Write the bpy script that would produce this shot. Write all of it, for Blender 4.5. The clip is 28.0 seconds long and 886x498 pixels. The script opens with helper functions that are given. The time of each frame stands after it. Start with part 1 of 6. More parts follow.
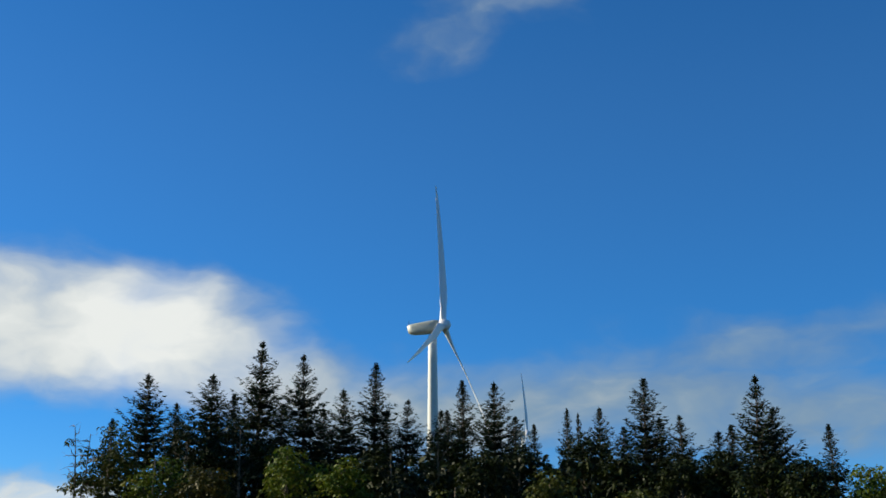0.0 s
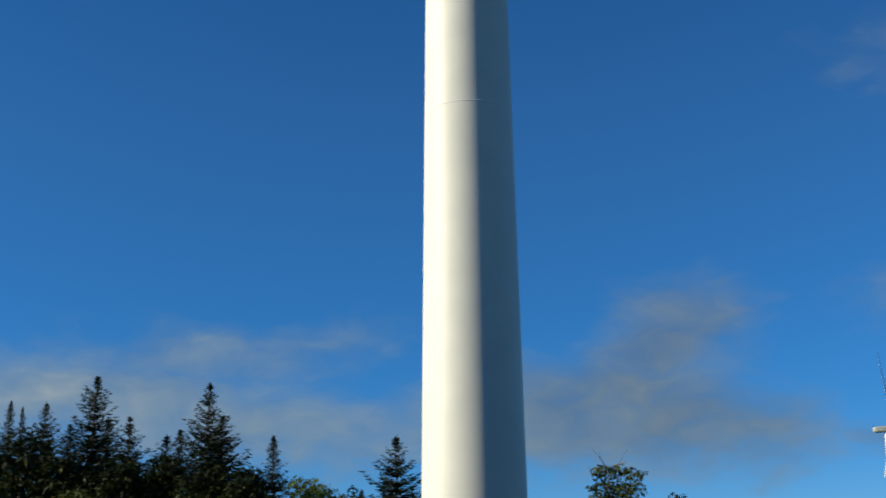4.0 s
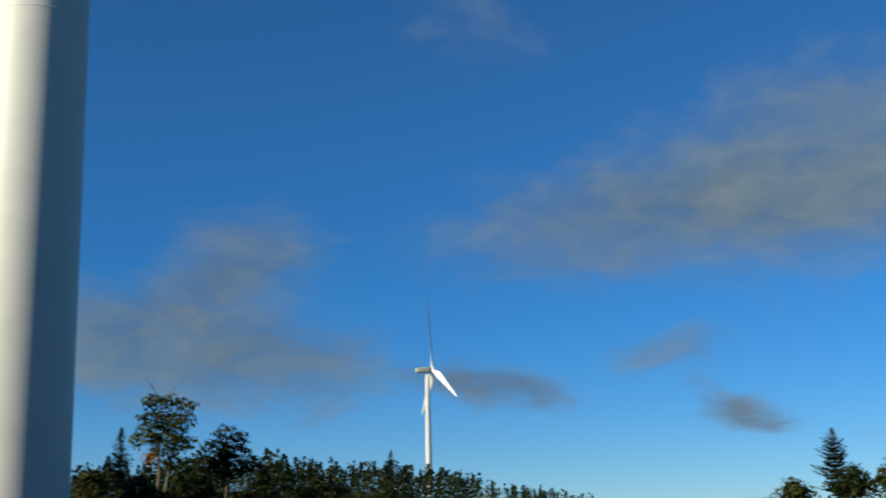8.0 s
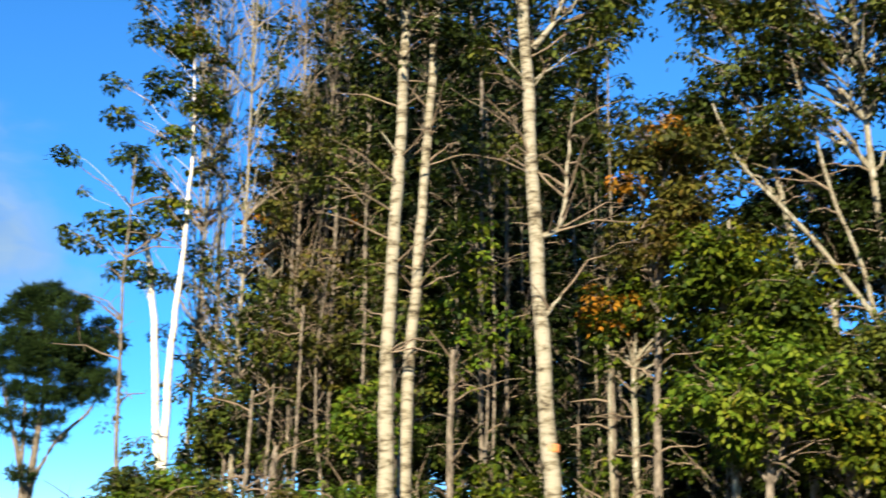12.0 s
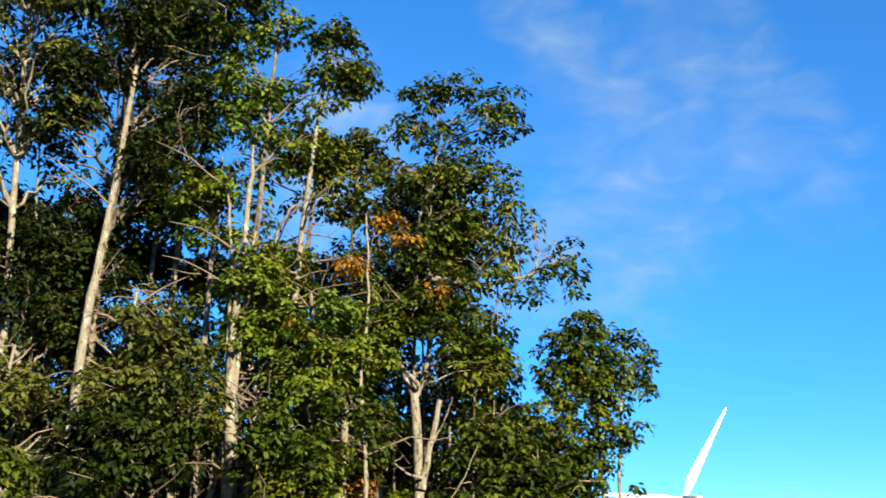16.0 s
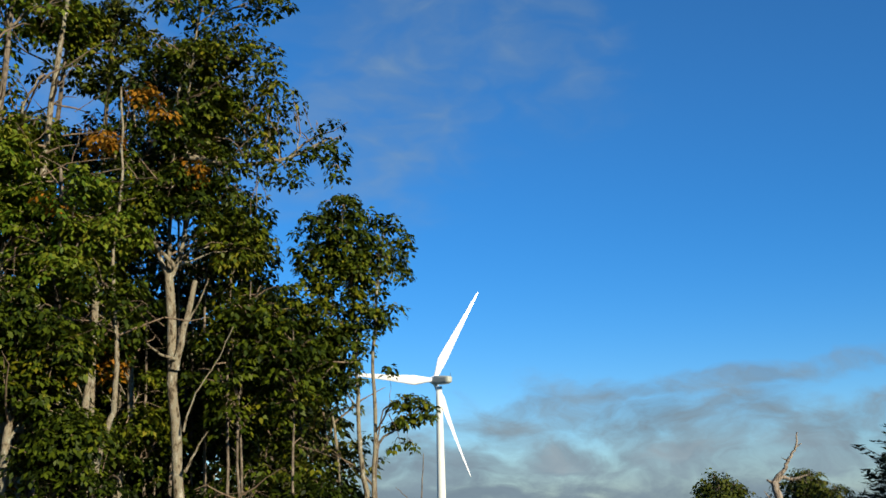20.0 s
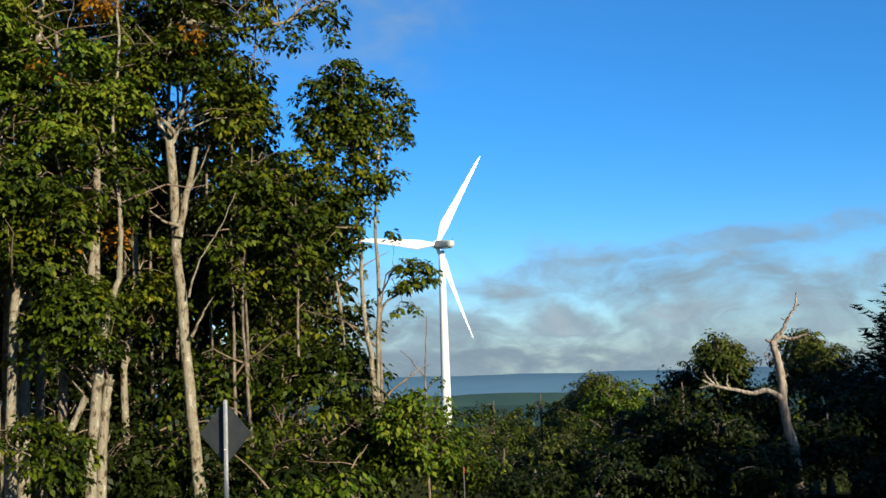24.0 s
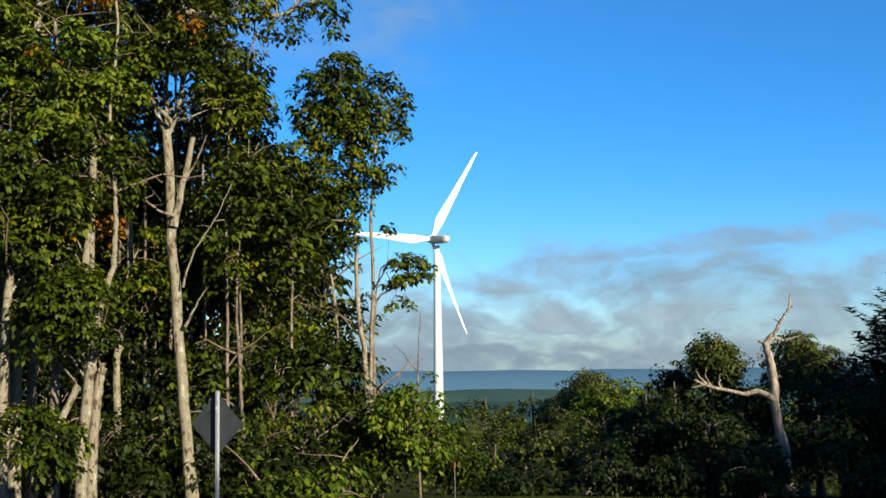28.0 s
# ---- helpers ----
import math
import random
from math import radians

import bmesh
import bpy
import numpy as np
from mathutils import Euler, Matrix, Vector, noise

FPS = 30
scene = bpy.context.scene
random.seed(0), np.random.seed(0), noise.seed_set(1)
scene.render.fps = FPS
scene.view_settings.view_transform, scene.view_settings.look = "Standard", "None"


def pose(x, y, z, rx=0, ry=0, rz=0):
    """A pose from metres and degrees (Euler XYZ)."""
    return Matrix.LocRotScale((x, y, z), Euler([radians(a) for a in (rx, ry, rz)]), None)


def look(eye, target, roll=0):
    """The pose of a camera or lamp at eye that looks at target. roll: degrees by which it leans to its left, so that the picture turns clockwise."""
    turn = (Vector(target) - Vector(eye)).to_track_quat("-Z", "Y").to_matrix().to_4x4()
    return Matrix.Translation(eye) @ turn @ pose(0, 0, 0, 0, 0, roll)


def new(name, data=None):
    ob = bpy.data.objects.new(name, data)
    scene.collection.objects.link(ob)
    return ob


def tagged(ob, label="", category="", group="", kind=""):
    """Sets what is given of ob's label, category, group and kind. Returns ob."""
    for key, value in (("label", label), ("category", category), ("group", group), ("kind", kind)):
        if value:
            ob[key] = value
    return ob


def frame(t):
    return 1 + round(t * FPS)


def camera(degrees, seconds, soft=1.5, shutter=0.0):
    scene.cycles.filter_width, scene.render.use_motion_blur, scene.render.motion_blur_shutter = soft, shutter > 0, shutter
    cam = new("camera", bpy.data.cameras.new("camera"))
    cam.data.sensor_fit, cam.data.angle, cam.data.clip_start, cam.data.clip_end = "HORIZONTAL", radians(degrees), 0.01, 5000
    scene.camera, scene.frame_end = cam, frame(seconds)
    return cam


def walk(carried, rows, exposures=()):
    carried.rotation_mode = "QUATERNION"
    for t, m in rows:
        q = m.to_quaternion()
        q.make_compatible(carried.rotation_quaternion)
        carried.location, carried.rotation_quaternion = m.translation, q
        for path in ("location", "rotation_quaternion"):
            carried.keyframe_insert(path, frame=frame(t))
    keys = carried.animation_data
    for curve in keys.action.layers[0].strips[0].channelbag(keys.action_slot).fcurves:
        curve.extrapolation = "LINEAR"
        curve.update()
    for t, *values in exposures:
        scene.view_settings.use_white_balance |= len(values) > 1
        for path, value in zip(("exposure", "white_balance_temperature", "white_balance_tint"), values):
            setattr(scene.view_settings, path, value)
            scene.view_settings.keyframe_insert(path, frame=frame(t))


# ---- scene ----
# A hand-held camera that turns on the spot in a clearing; +Y points at the near turbine tower.
EYE = 1.7
cam = camera(40.0, 28.0, soft=1.6, shutter=0.3)
TURN = [
    (0.0, 107.47, 0.45, 27.02),
    (0.5, 107.41, 0.33, 25.91),
    (1.0, 107.44, 0.28, 24.42),
    (1.5, 107.48, 0.46, 22.94),
    (2.0, 107.85, 0.33, 20.75),
    (2.5, 108.22, 0.27, 16.98),
    (3.0, 107.83, 0.29, 11.37),
    (3.5, 107.23, 0.78, 6.03),
    (4.0, 107.45, 0.50, 1.51),
    (4.5, 107.70, 0.56, -2.55),
    (6.5, 104.98, 1.04, -9.67),
    (7.0, 104.52, 0.97, -11.06),
    (7.5, 104.20, 1.11, -13.72),
    (8.0, 103.99, 1.19, -19.17),
    (8.5, 104.05, 0.94, -24.78),
    (9.0, 104.14, 1.06, -30.61),
    (9.5, 104.17, 1.00, -37.75),
    (10.0, 104.37, 1.33, -43.43),
    (10.5, 104.45, 1.70, -49.14),
    (11.0, 104.75, 1.56, -54.44),
    (11.5, 105.21, 0.66, -59.32),
    (12.0, 105.74, 0.02, -65.80),
    (12.5, 106.02, 0.07, -73.32),
    (13.0, 106.28, 0.24, -81.48),
    (13.5, 106.69, 0.65, -88.41),
    (15.5, 107.60, -0.05, -103.91),
    (16.0, 107.37, 0.25, -106.73),
    (16.5, 107.09, 0.65, -108.88),
    (17.0, 106.88, 0.84, -111.65),
    (17.5, 106.69, 0.91, -114.52),
    (18.0, 106.37, 1.39, -116.74),
    (18.5, 105.81, 1.48, -118.31),
    (19.0, 104.56, 1.60, -117.86),
    (19.5, 103.07, 1.54, -117.97),
    (20.0, 101.72, 1.39, -118.06),
    (20.5, 100.66, 1.41, -118.12),
    (21.0, 99.55, 1.57, -117.91),
    (21.5, 98.44, 1.66, -117.56),
    (22.0, 97.41, 1.90, -117.18),
    (22.5, 96.60, 1.81, -117.04),
    (24.5, 95.13, 1.75, -118.16),
    (25.0, 94.80, 1.35, -118.12),
    (25.5, 94.45, 1.09, -117.98),
    (26.0, 94.30, 0.86, -117.83),
    (26.5, 94.24, 0.45, -118.21),
    (27.0, 94.27, 0.42, -118.44),
    (27.5, 94.67, 0.75, -118.44),
    (28.0, 95.12, 0.78, -118.23),
]
EXPOSURE = [(0.0, 0.925), (4.0, 0.67), (8.0, 0.6), (10.0, 0.56), (11.0, 1.1), (12.0, 1.88), (13.0, 2.74), (13.5, 2.74), (15.5, 2.205), (16.0, 1.855), (17.0, 1.505), (19.0, 0.875), (22.0, 1.075), (25.0, 1.27), (28.0, 1.30)]
walk(cam, [(t, pose(0, 0, EYE, rx, ry, rz)) for t, rx, ry, rz in TURN], EXPOSURE)


# ---------------------------------------------------------------- world and sun
SUN_AZ, SUN_EL = -102.0, 22.0     # degrees clockwise from +Y, degrees up


def direction(az, el=0.0):
    a, e = radians(az), radians(el)
    return Vector((math.sin(a) * math.cos(e), math.cos(a) * math.cos(e), math.sin(e)))


sun = new("sun", bpy.data.lights.new("sun", "SUN"))
sun.data.energy, sun.data.angle, sun.data.color = 5.0, radians(0.6), (1.0, 0.88, 0.68)
sun.matrix_world = look(direction(SUN_AZ, SUN_EL) * 100, (0, 0, 0))

# clouds: azimuth, elevation, half width, half height, tilt (degrees), strength, sunlit share
CLOUDS = [
    (-46, 13.4, 7.0, 3.2, 0, 1.1, 0.8), (-39, 13.2, 4.6, 3.0, 0, 0.9, 0.75), (-34, 11.0, 5.0, 2.1, 0, 0.72, 0.45), (-28, 9.6, 10.0, 2.6, 0, 0.80, 0.26), (-16, 9.6, 13.0, 2.6, 3, 0.66, 0.08),
    (-12, 12.6, 10.0, 1.6, -5, 0.52, 0.08), (-5, 8.9, 9.0, 2.2, 6, 0.56, 0.08), (-26.0, 28.2, 5.0, 2.2, -25, 0.42, 0.25),
    (-21.5, 29.6, 4.5, 1.8, -10, 0.42, 0.25), (-46, 5.5, 5, 1.5, 0, 0.9, 1.0),
    (10, 13.5, 4.6, 2.2, -14, 0.72, -0.22), (7, 9.6, 6.4, 3.0, 0, 0.80, -0.2), (13, 9.2, 3.6, 2.2, 0, 0.5, -0.25), (1, 10.5, 3.5, 2.5, 0, 0.55, -0.1),
    (21, 7.6, 4.2, 1.3, 10, 0.82, -0.35), (14, 7.5, 3.0, 1.6, 0, 0.5, -0.1), (30, 8.6, 2.6, 1.1, 0, 0.62, -0.1), (33.5, 6.1, 2.6, 1.0, 14, 0.80, -0.3),
    (27, 15.0, 9.0, 2.8, -4, 0.66, -0.2), (37, 16.6, 9.5, 5.0, -10, 0.80, -0.08), (44, 14.2, 6.5, 3.6, 8, 0.62, -0.1),
    (21, 24.5, 5.0, 2.5, 10, 0.34, 0.0), (41, 4.6, 3.0, 0.8, 0, 0.4, 0.4),
    (112, 27.5, 5.0, 2.4, 40, 0.36, 0.08), (116, 21.0, 7.0, 4.6, 60, 0.38, 0.05), (120, 26.0, 6.0, 4.4, 50, 0.34, 0.08),
    (114, 16.0, 6.0, 4.4, 0, 0.38, 0.08), (124, 21.0, 5.0, 4.0, 50, 0.34, 0.08), (107, 18.0, 4.0, 5.0, 0, 0.40, 0.3),
    (130, 5.2, 7.5, 0.6, -4, 0.60, 0.0), (139, 6.0, 5.0, 0.5, -6, 0.5, 0.0),
    (122, 3.3, 4.2, 1.6, 0, 0.42, -0.05), (130, 3.2, 5.0, 1.8, 0, 0.44, -0.05), (120.5, 3.8, 2.6, 1.3, 0, 0.60, 0.08), (124.5, 4.4, 2.8, 1.2, 10, 0.56, 0.0), (127.5, 3.4, 2.6, 1.4, 0, 0.60, -0.02), (131.5, 4.0, 2.8, 1.2, -8, 0.60, -0.02), (134.5, 3.0, 2.6, 1.2, 0, 0.58, 0.04), (137.8, 3.6, 2.6, 1.2, 0, 0.58, 0.0), (123.0, 2.0, 2.5, 0.9, 0, 0.70, 0.28), (129.5, 1.8, 2.6, 0.8, 0, 0.70, 0.25), (135.5, 1.6, 2.6, 0.9, 0, 0.70, 0.2), (117, 1.4, 6.0, 1.6, 0, 0.72, 0.0), (127, 1.2, 8.0, 1.5, 0, 0.74, 0.02),
    (138, 2.3, 5.0, 1.8, 0, 0.44, -0.05), (112, 3.0, 5.0, 2.0, 0, 0.6, 0.2), (117, -0.3, 11.0, 1.3, 0, 0.95, -0.04), (134, -0.3, 11.0, 1.3, 0, 0.95, -0.04), (101, 21.0, 4.0, 6.0, 0, 0.5, 0.5),
]

world = bpy.data.worlds.new("sky")
scene.world = world
world.use_nodes = True
wt = world.node_tree
wt.nodes.clear()


def wmath(op, a, b=None, clamp=False):
    n = wt.nodes.new("ShaderNodeMath")
    n.operation, n.use_clamp = op, clamp
    for i, v in enumerate((a, b)):
        if v is None:
            continue
        if isinstance(v, (int, float)):
            n.inputs[i].default_value = v
        else:
            wt.links.new(v, n.inputs[i])
    return n.outputs[0]


sky = wt.nodes.new("ShaderNodeTexSky")
sky.sky_type, sky.sun_disc = "NISHITA", False
sky.sun_elevation, sky.sun_rotation = radians(SUN_EL), radians(SUN_AZ)
sky.air_density, sky.dust_density, sky.ozone_density, sky.altitude = 1.0, 0.0, 1.6, 400
tint = wt.nodes.new("ShaderNodeHueSaturation")
tint.inputs["Saturation"].default_value = 1.28
tint.inputs["Value"].default_value = 1.0
filt = wt.nodes.new("ShaderNodeMix")
filt.data_type, filt.blend_type = "RGBA", "MULTIPLY"
filt.inputs["Factor"].default_value = 1.0
filt.inputs[7].default_value = (0.91, 0.98, 1.16, 1)
wt.links.new(sky.outputs[0], filt.inputs[6])
grade = wt.nodes.new("ShaderNodeMix")      # paler haze is kept low over the horizon
grade.data_type, grade.blend_type = "RGBA", "MULTIPLY"
grade.inputs["Factor"].default_value = 1.0
wt.links.new(filt.outputs[2], grade.inputs[6])
wt.links.new(grade.outputs[2], tint.inputs["Color"])

coord = wt.nodes.new("ShaderNodeTexCoord")
sep = wt.nodes.new("ShaderNodeSeparateXYZ")
wt.links.new(coord.outputs["Generated"], sep.inputs[0])
azimuth = wmath("MULTIPLY", wmath("ARCTAN2", sep.outputs[0], sep.outputs[1]), 180 / math.pi)
elevation = wmath("MULTIPLY", wmath("ARCSINE", sep.outputs[2]), 180 / math.pi)
haze = wt.nodes.new("ShaderNodeMapRange")
haze.interpolation_type = "SMOOTHSTEP"
for i, v in zip((1, 2, 3, 4), (-2.0, 26.0, 0.0, 1.0)):
    haze.inputs[i].default_value = v
wt.links.new(elevation, haze.inputs[0])
haze_tint = wt.nodes.new("ShaderNodeMix")
haze_tint.data_type = "RGBA"
haze_tint.inputs[6].default_value, haze_tint.inputs[7].default_value = (0.57, 0.75, 0.95, 1), (0.90, 0.90, 0.915, 1)
wt.links.new(haze.outputs[0], haze_tint.inputs["Factor"])
wt.links.new(haze_tint.outputs[2], grade.inputs[7])
flat = wt.nodes.new("ShaderNodeCombineXYZ")
wt.links.new(azimuth, flat.inputs[0])
wt.links.new(elevation, flat.inputs[1])
warp_noise = wt.nodes.new("ShaderNodeTexNoise")
warp_noise.inputs["Scale"].default_value, warp_noise.inputs["Detail"].default_value = 0.32, 3.5
low = wt.nodes.new("ShaderNodeVectorMath")       # clouds lie in long layers
low.operation = "MULTIPLY"
low.inputs[1].default_value = (0.5, 1.1, 1)
wt.links.new(flat.outputs[0], low.inputs[0])
wt.links.new(low.outputs[0], warp_noise.inputs["Vector"])
warp = wt.nodes.new("ShaderNodeVectorMath")
warp.operation = "MULTIPLY_ADD"
warp.inputs[1].default_value = (5.0, 3.2, 0)
wt.links.new(warp_noise.outputs["Color"], warp.inputs[0])
shift = wt.nodes.new("ShaderNodeVectorMath")
shift.operation = "SUBTRACT"
shift.inputs[1].default_value = (2.5, 1.6, 0)
wt.links.new(flat.outputs[0], shift.inputs[0])
wt.links.new(shift.outputs[0], warp.inputs[2])
cover = lit = None
for az, el, wide, high, tilt, strength, bright in CLOUDS:
    m = wt.nodes.new("ShaderNodeMapping")
    m.vector_type = "TEXTURE"
    m.inputs["Location"].default_value = (az, el, 0)
    m.inputs["Rotation"].default_value = (0, 0, radians(-tilt))
    m.inputs["Scale"].default_value = (wide * 1.6, high * 1.6, 1)
    wt.links.new(warp.outputs[0], m.inputs["Vector"])
    length = wt.nodes.new("ShaderNodeVectorMath")
    length.operation = "LENGTH"
    wt.links.new(m.outputs[0], length.inputs[0])
    ramp = wt.nodes.new("ShaderNodeMapRange")
    ramp.interpolation_type = "SMOOTHSTEP"
    for i, v in zip((1, 2, 3, 4), (1.0, 0.15, 0.0, strength)):
        ramp.inputs[i].default_value = v
    wt.links.new(length.outputs["Value"], ramp.inputs[0])
    part_of = ramp.outputs[0]
    cover = part_of if cover is None else wmath("ADD", wmath("MAXIMUM", cover, part_of), wmath("MULTIPLY", wmath("MINIMUM", cover, part_of), 0.35))
    share = wmath("MULTIPLY", part_of, bright)
    lit = share if lit is None else wmath("ADD", lit, share)
puff = wt.nodes.new("ShaderNodeTexNoise")
puff.inputs["Scale"].default_value, puff.inputs["Detail"].default_value, puff.inputs["Roughness"].default_value = 0.62, 4.5, 0.5
layer = wt.nodes.new("ShaderNodeVectorMath")
layer.operation = "MULTIPLY"
layer.inputs[1].default_value = (0.55, 1.05, 1)
wt.links.new(warp.outputs[0], layer.inputs[0])
wt.links.new(layer.outputs[0], puff.inputs["Vector"])
ragged = wmath("ADD", cover, wmath("MULTIPLY", wmath("SUBTRACT", puff.outputs["Fac"], 0.5), 0.7))
fine = wt.nodes.new("ShaderNodeTexNoise")
fine.inputs["Scale"].default_value, fine.inputs["Detail"].default_value, fine.inputs["Roughness"].default_value = 1.0, 6.0, 0.6
wt.links.new(layer.outputs[0], fine.inputs["Vector"])
near_horizon = wt.nodes.new("ShaderNodeMapRange")
near_horizon.interpolation_type = "SMOOTHSTEP"
for i, v in zip((1, 2, 3, 4), (10.0, 5.0, 0.0, 1.1)):
    near_horizon.inputs[i].default_value = v
wt.links.new(elevation, near_horizon.inputs[0])
ragged = wmath("ADD", ragged, wmath("MULTIPLY", wmath("SUBTRACT", fine.outputs["Fac"], 0.5), near_horizon.outputs[0]))
veil = wt.nodes.new("ShaderNodeMapRange")
veil.interpolation_type = "SMOOTHSTEP"
for i, v in zip((1, 2, 3, 4), (0.10, 1.15, 0.0, 1.0)):
    veil.inputs[i].default_value = v
wt.links.new(ragged, veil.inputs[0])
# no cloud where there is none listed
veil_out = wmath("MULTIPLY", veil.outputs[0], wmath("MULTIPLY", cover, 4.0, True), True)
tone = wt.nodes.new("ShaderNodeValToRGB")
tone.color_ramp.elements[0].position, tone.color_ramp.elements[0].color = 0.0, (1.12, 1.55, 2.0, 1)
tone.color_ramp.elements[1].position, tone.color_ramp.elements[1].color = 1.0, (6.6, 6.8, 6.6, 1)
mid = tone.color_ramp.elements.new(0.35)
mid.color = (2.05, 2.78, 3.3, 1)
tone_in = wmath("ADD", wmath("MULTIPLY", lit, 0.72), wmath("ADD", wmath("MULTIPLY", puff.outputs["Fac"], 0.5), -0.03), True)
wt.links.new(tone_in, tone.inputs[0])
mix = wt.nodes.new("ShaderNodeMix")
mix.data_type = "RGBA"
wt.links.new(veil_out, mix.inputs["Factor"])
wt.links.new(tint.outputs[0], mix.inputs[6])
wt.links.new(tone.outputs[0], mix.inputs[7])
back = wt.nodes.new("ShaderNodeBackground")
back.inputs["Strength"].default_value = 0.066
wt.links.new(mix.outputs[2], back.inputs["Color"])
wout = wt.nodes.new("ShaderNodeOutputWorld")
wt.links.new(back.outputs[0], wout.inputs["Surface"])

# ---------------------------------------------------------------- materials


def material(name, stops, scale=4.0, rough=0.8, bump=0.3, bump_scale=30.0, metal=0.0, source="noise", stretch=(1, 1, 1), detail=6.0, spread=(0.3, 0.7), translucent=0.0, spec=0.5, grit=0.5):
    """A principled surface whose colour runs through the stops by noise (or per piece), with fine relief."""
    m = bpy.data.materials.new(name)
    m.use_nodes = True
    t = m.node_tree
    b = t.nodes["Principled BSDF"]
    out = t.nodes["Material Output"]
    b.inputs["Roughness"].default_value, b.inputs["Metallic"].default_value = rough, metal
    b.inputs["Specular IOR Level"].default_value = spec
    co = t.nodes.new("ShaderNodeTexCoord")
    mp = t.nodes.new("ShaderNodeMapping")
    mp.inputs["Scale"].default_value = stretch
    t.links.new(co.outputs["Object"], mp.inputs["Vector"])
    n = t.nodes.new("ShaderNodeTexNoise")
    n.inputs["Scale"].default_value, n.inputs["Detail"].default_value = scale, detail
    n.inputs["Roughness"].default_value = grit
    t.links.new(mp.outputs[0], n.inputs["Vector"])
    r = t.nodes.new("ShaderNodeValToRGB")
    if source == "island":
        g = t.nodes.new("ShaderNodeNewGeometry")
        mixv = t.nodes.new("ShaderNodeMath")
        mixv.operation = "MULTIPLY_ADD"
        mixv.inputs[1].default_value = 0.55
        half = t.nodes.new("ShaderNodeMath")
        half.operation = "MULTIPLY_ADD"
        half.inputs[1].default_value, half.inputs[2].default_value = 1.5, -0.52
        t.links.new(n.outputs["Fac"], half.inputs[0])
        t.links.new(g.outputs["Random Per Island"], mixv.inputs[0])
        t.links.new(half.outputs[0], mixv.inputs[2])
        t.links.new(mixv.outputs[0], r.inputs["Fac"])
    else:
        t.links.new(n.outputs["Fac"], r.inputs["Fac"])
    lo, hi = (0.0, 1.0) if source == "island" else spread
    e = r.color_ramp.elements
    e[0].position, e[-1].position = lo, hi
    for i, c in enumerate(stops):
        pos = lo + (hi - lo) * i / (len(stops) - 1)
        el = e[0] if i == 0 else e[-1] if i == len(stops) - 1 else e.new(pos)
        el.color = (*c, 1)
    t.links.new(r.outputs[0], b.inputs["Base Color"])
    if bump:
        n2 = t.nodes.new("ShaderNodeTexNoise")
        n2.inputs["Scale"].default_value, n2.inputs["Detail"].default_value = bump_scale, 5.0
        t.links.new(mp.outputs[0], n2.inputs["Vector"])
        bp = t.nodes.new("ShaderNodeBump")
        bp.inputs["Strength"].default_value, bp.inputs["Distance"].default_value = bump, 0.02
        t.links.new(n2.outputs["Fac"], bp.inputs["Height"])
        t.links.new(bp.outputs[0], b.inputs["Normal"])
    if translucent:
        tr = t.nodes.new("ShaderNodeBsdfTranslucent")
        mx = t.nodes.new("ShaderNodeMixShader")
        mx.inputs[0].default_value = translucent
        t.links.new(r.outputs[0], tr.inputs["Color"])
        t.links.new(b.outputs[0], mx.inputs[1])
        t.links.new(tr.outputs[0], mx.inputs[2])
        t.links.new(mx.outputs[0], out.inputs["Surface"])
    return m


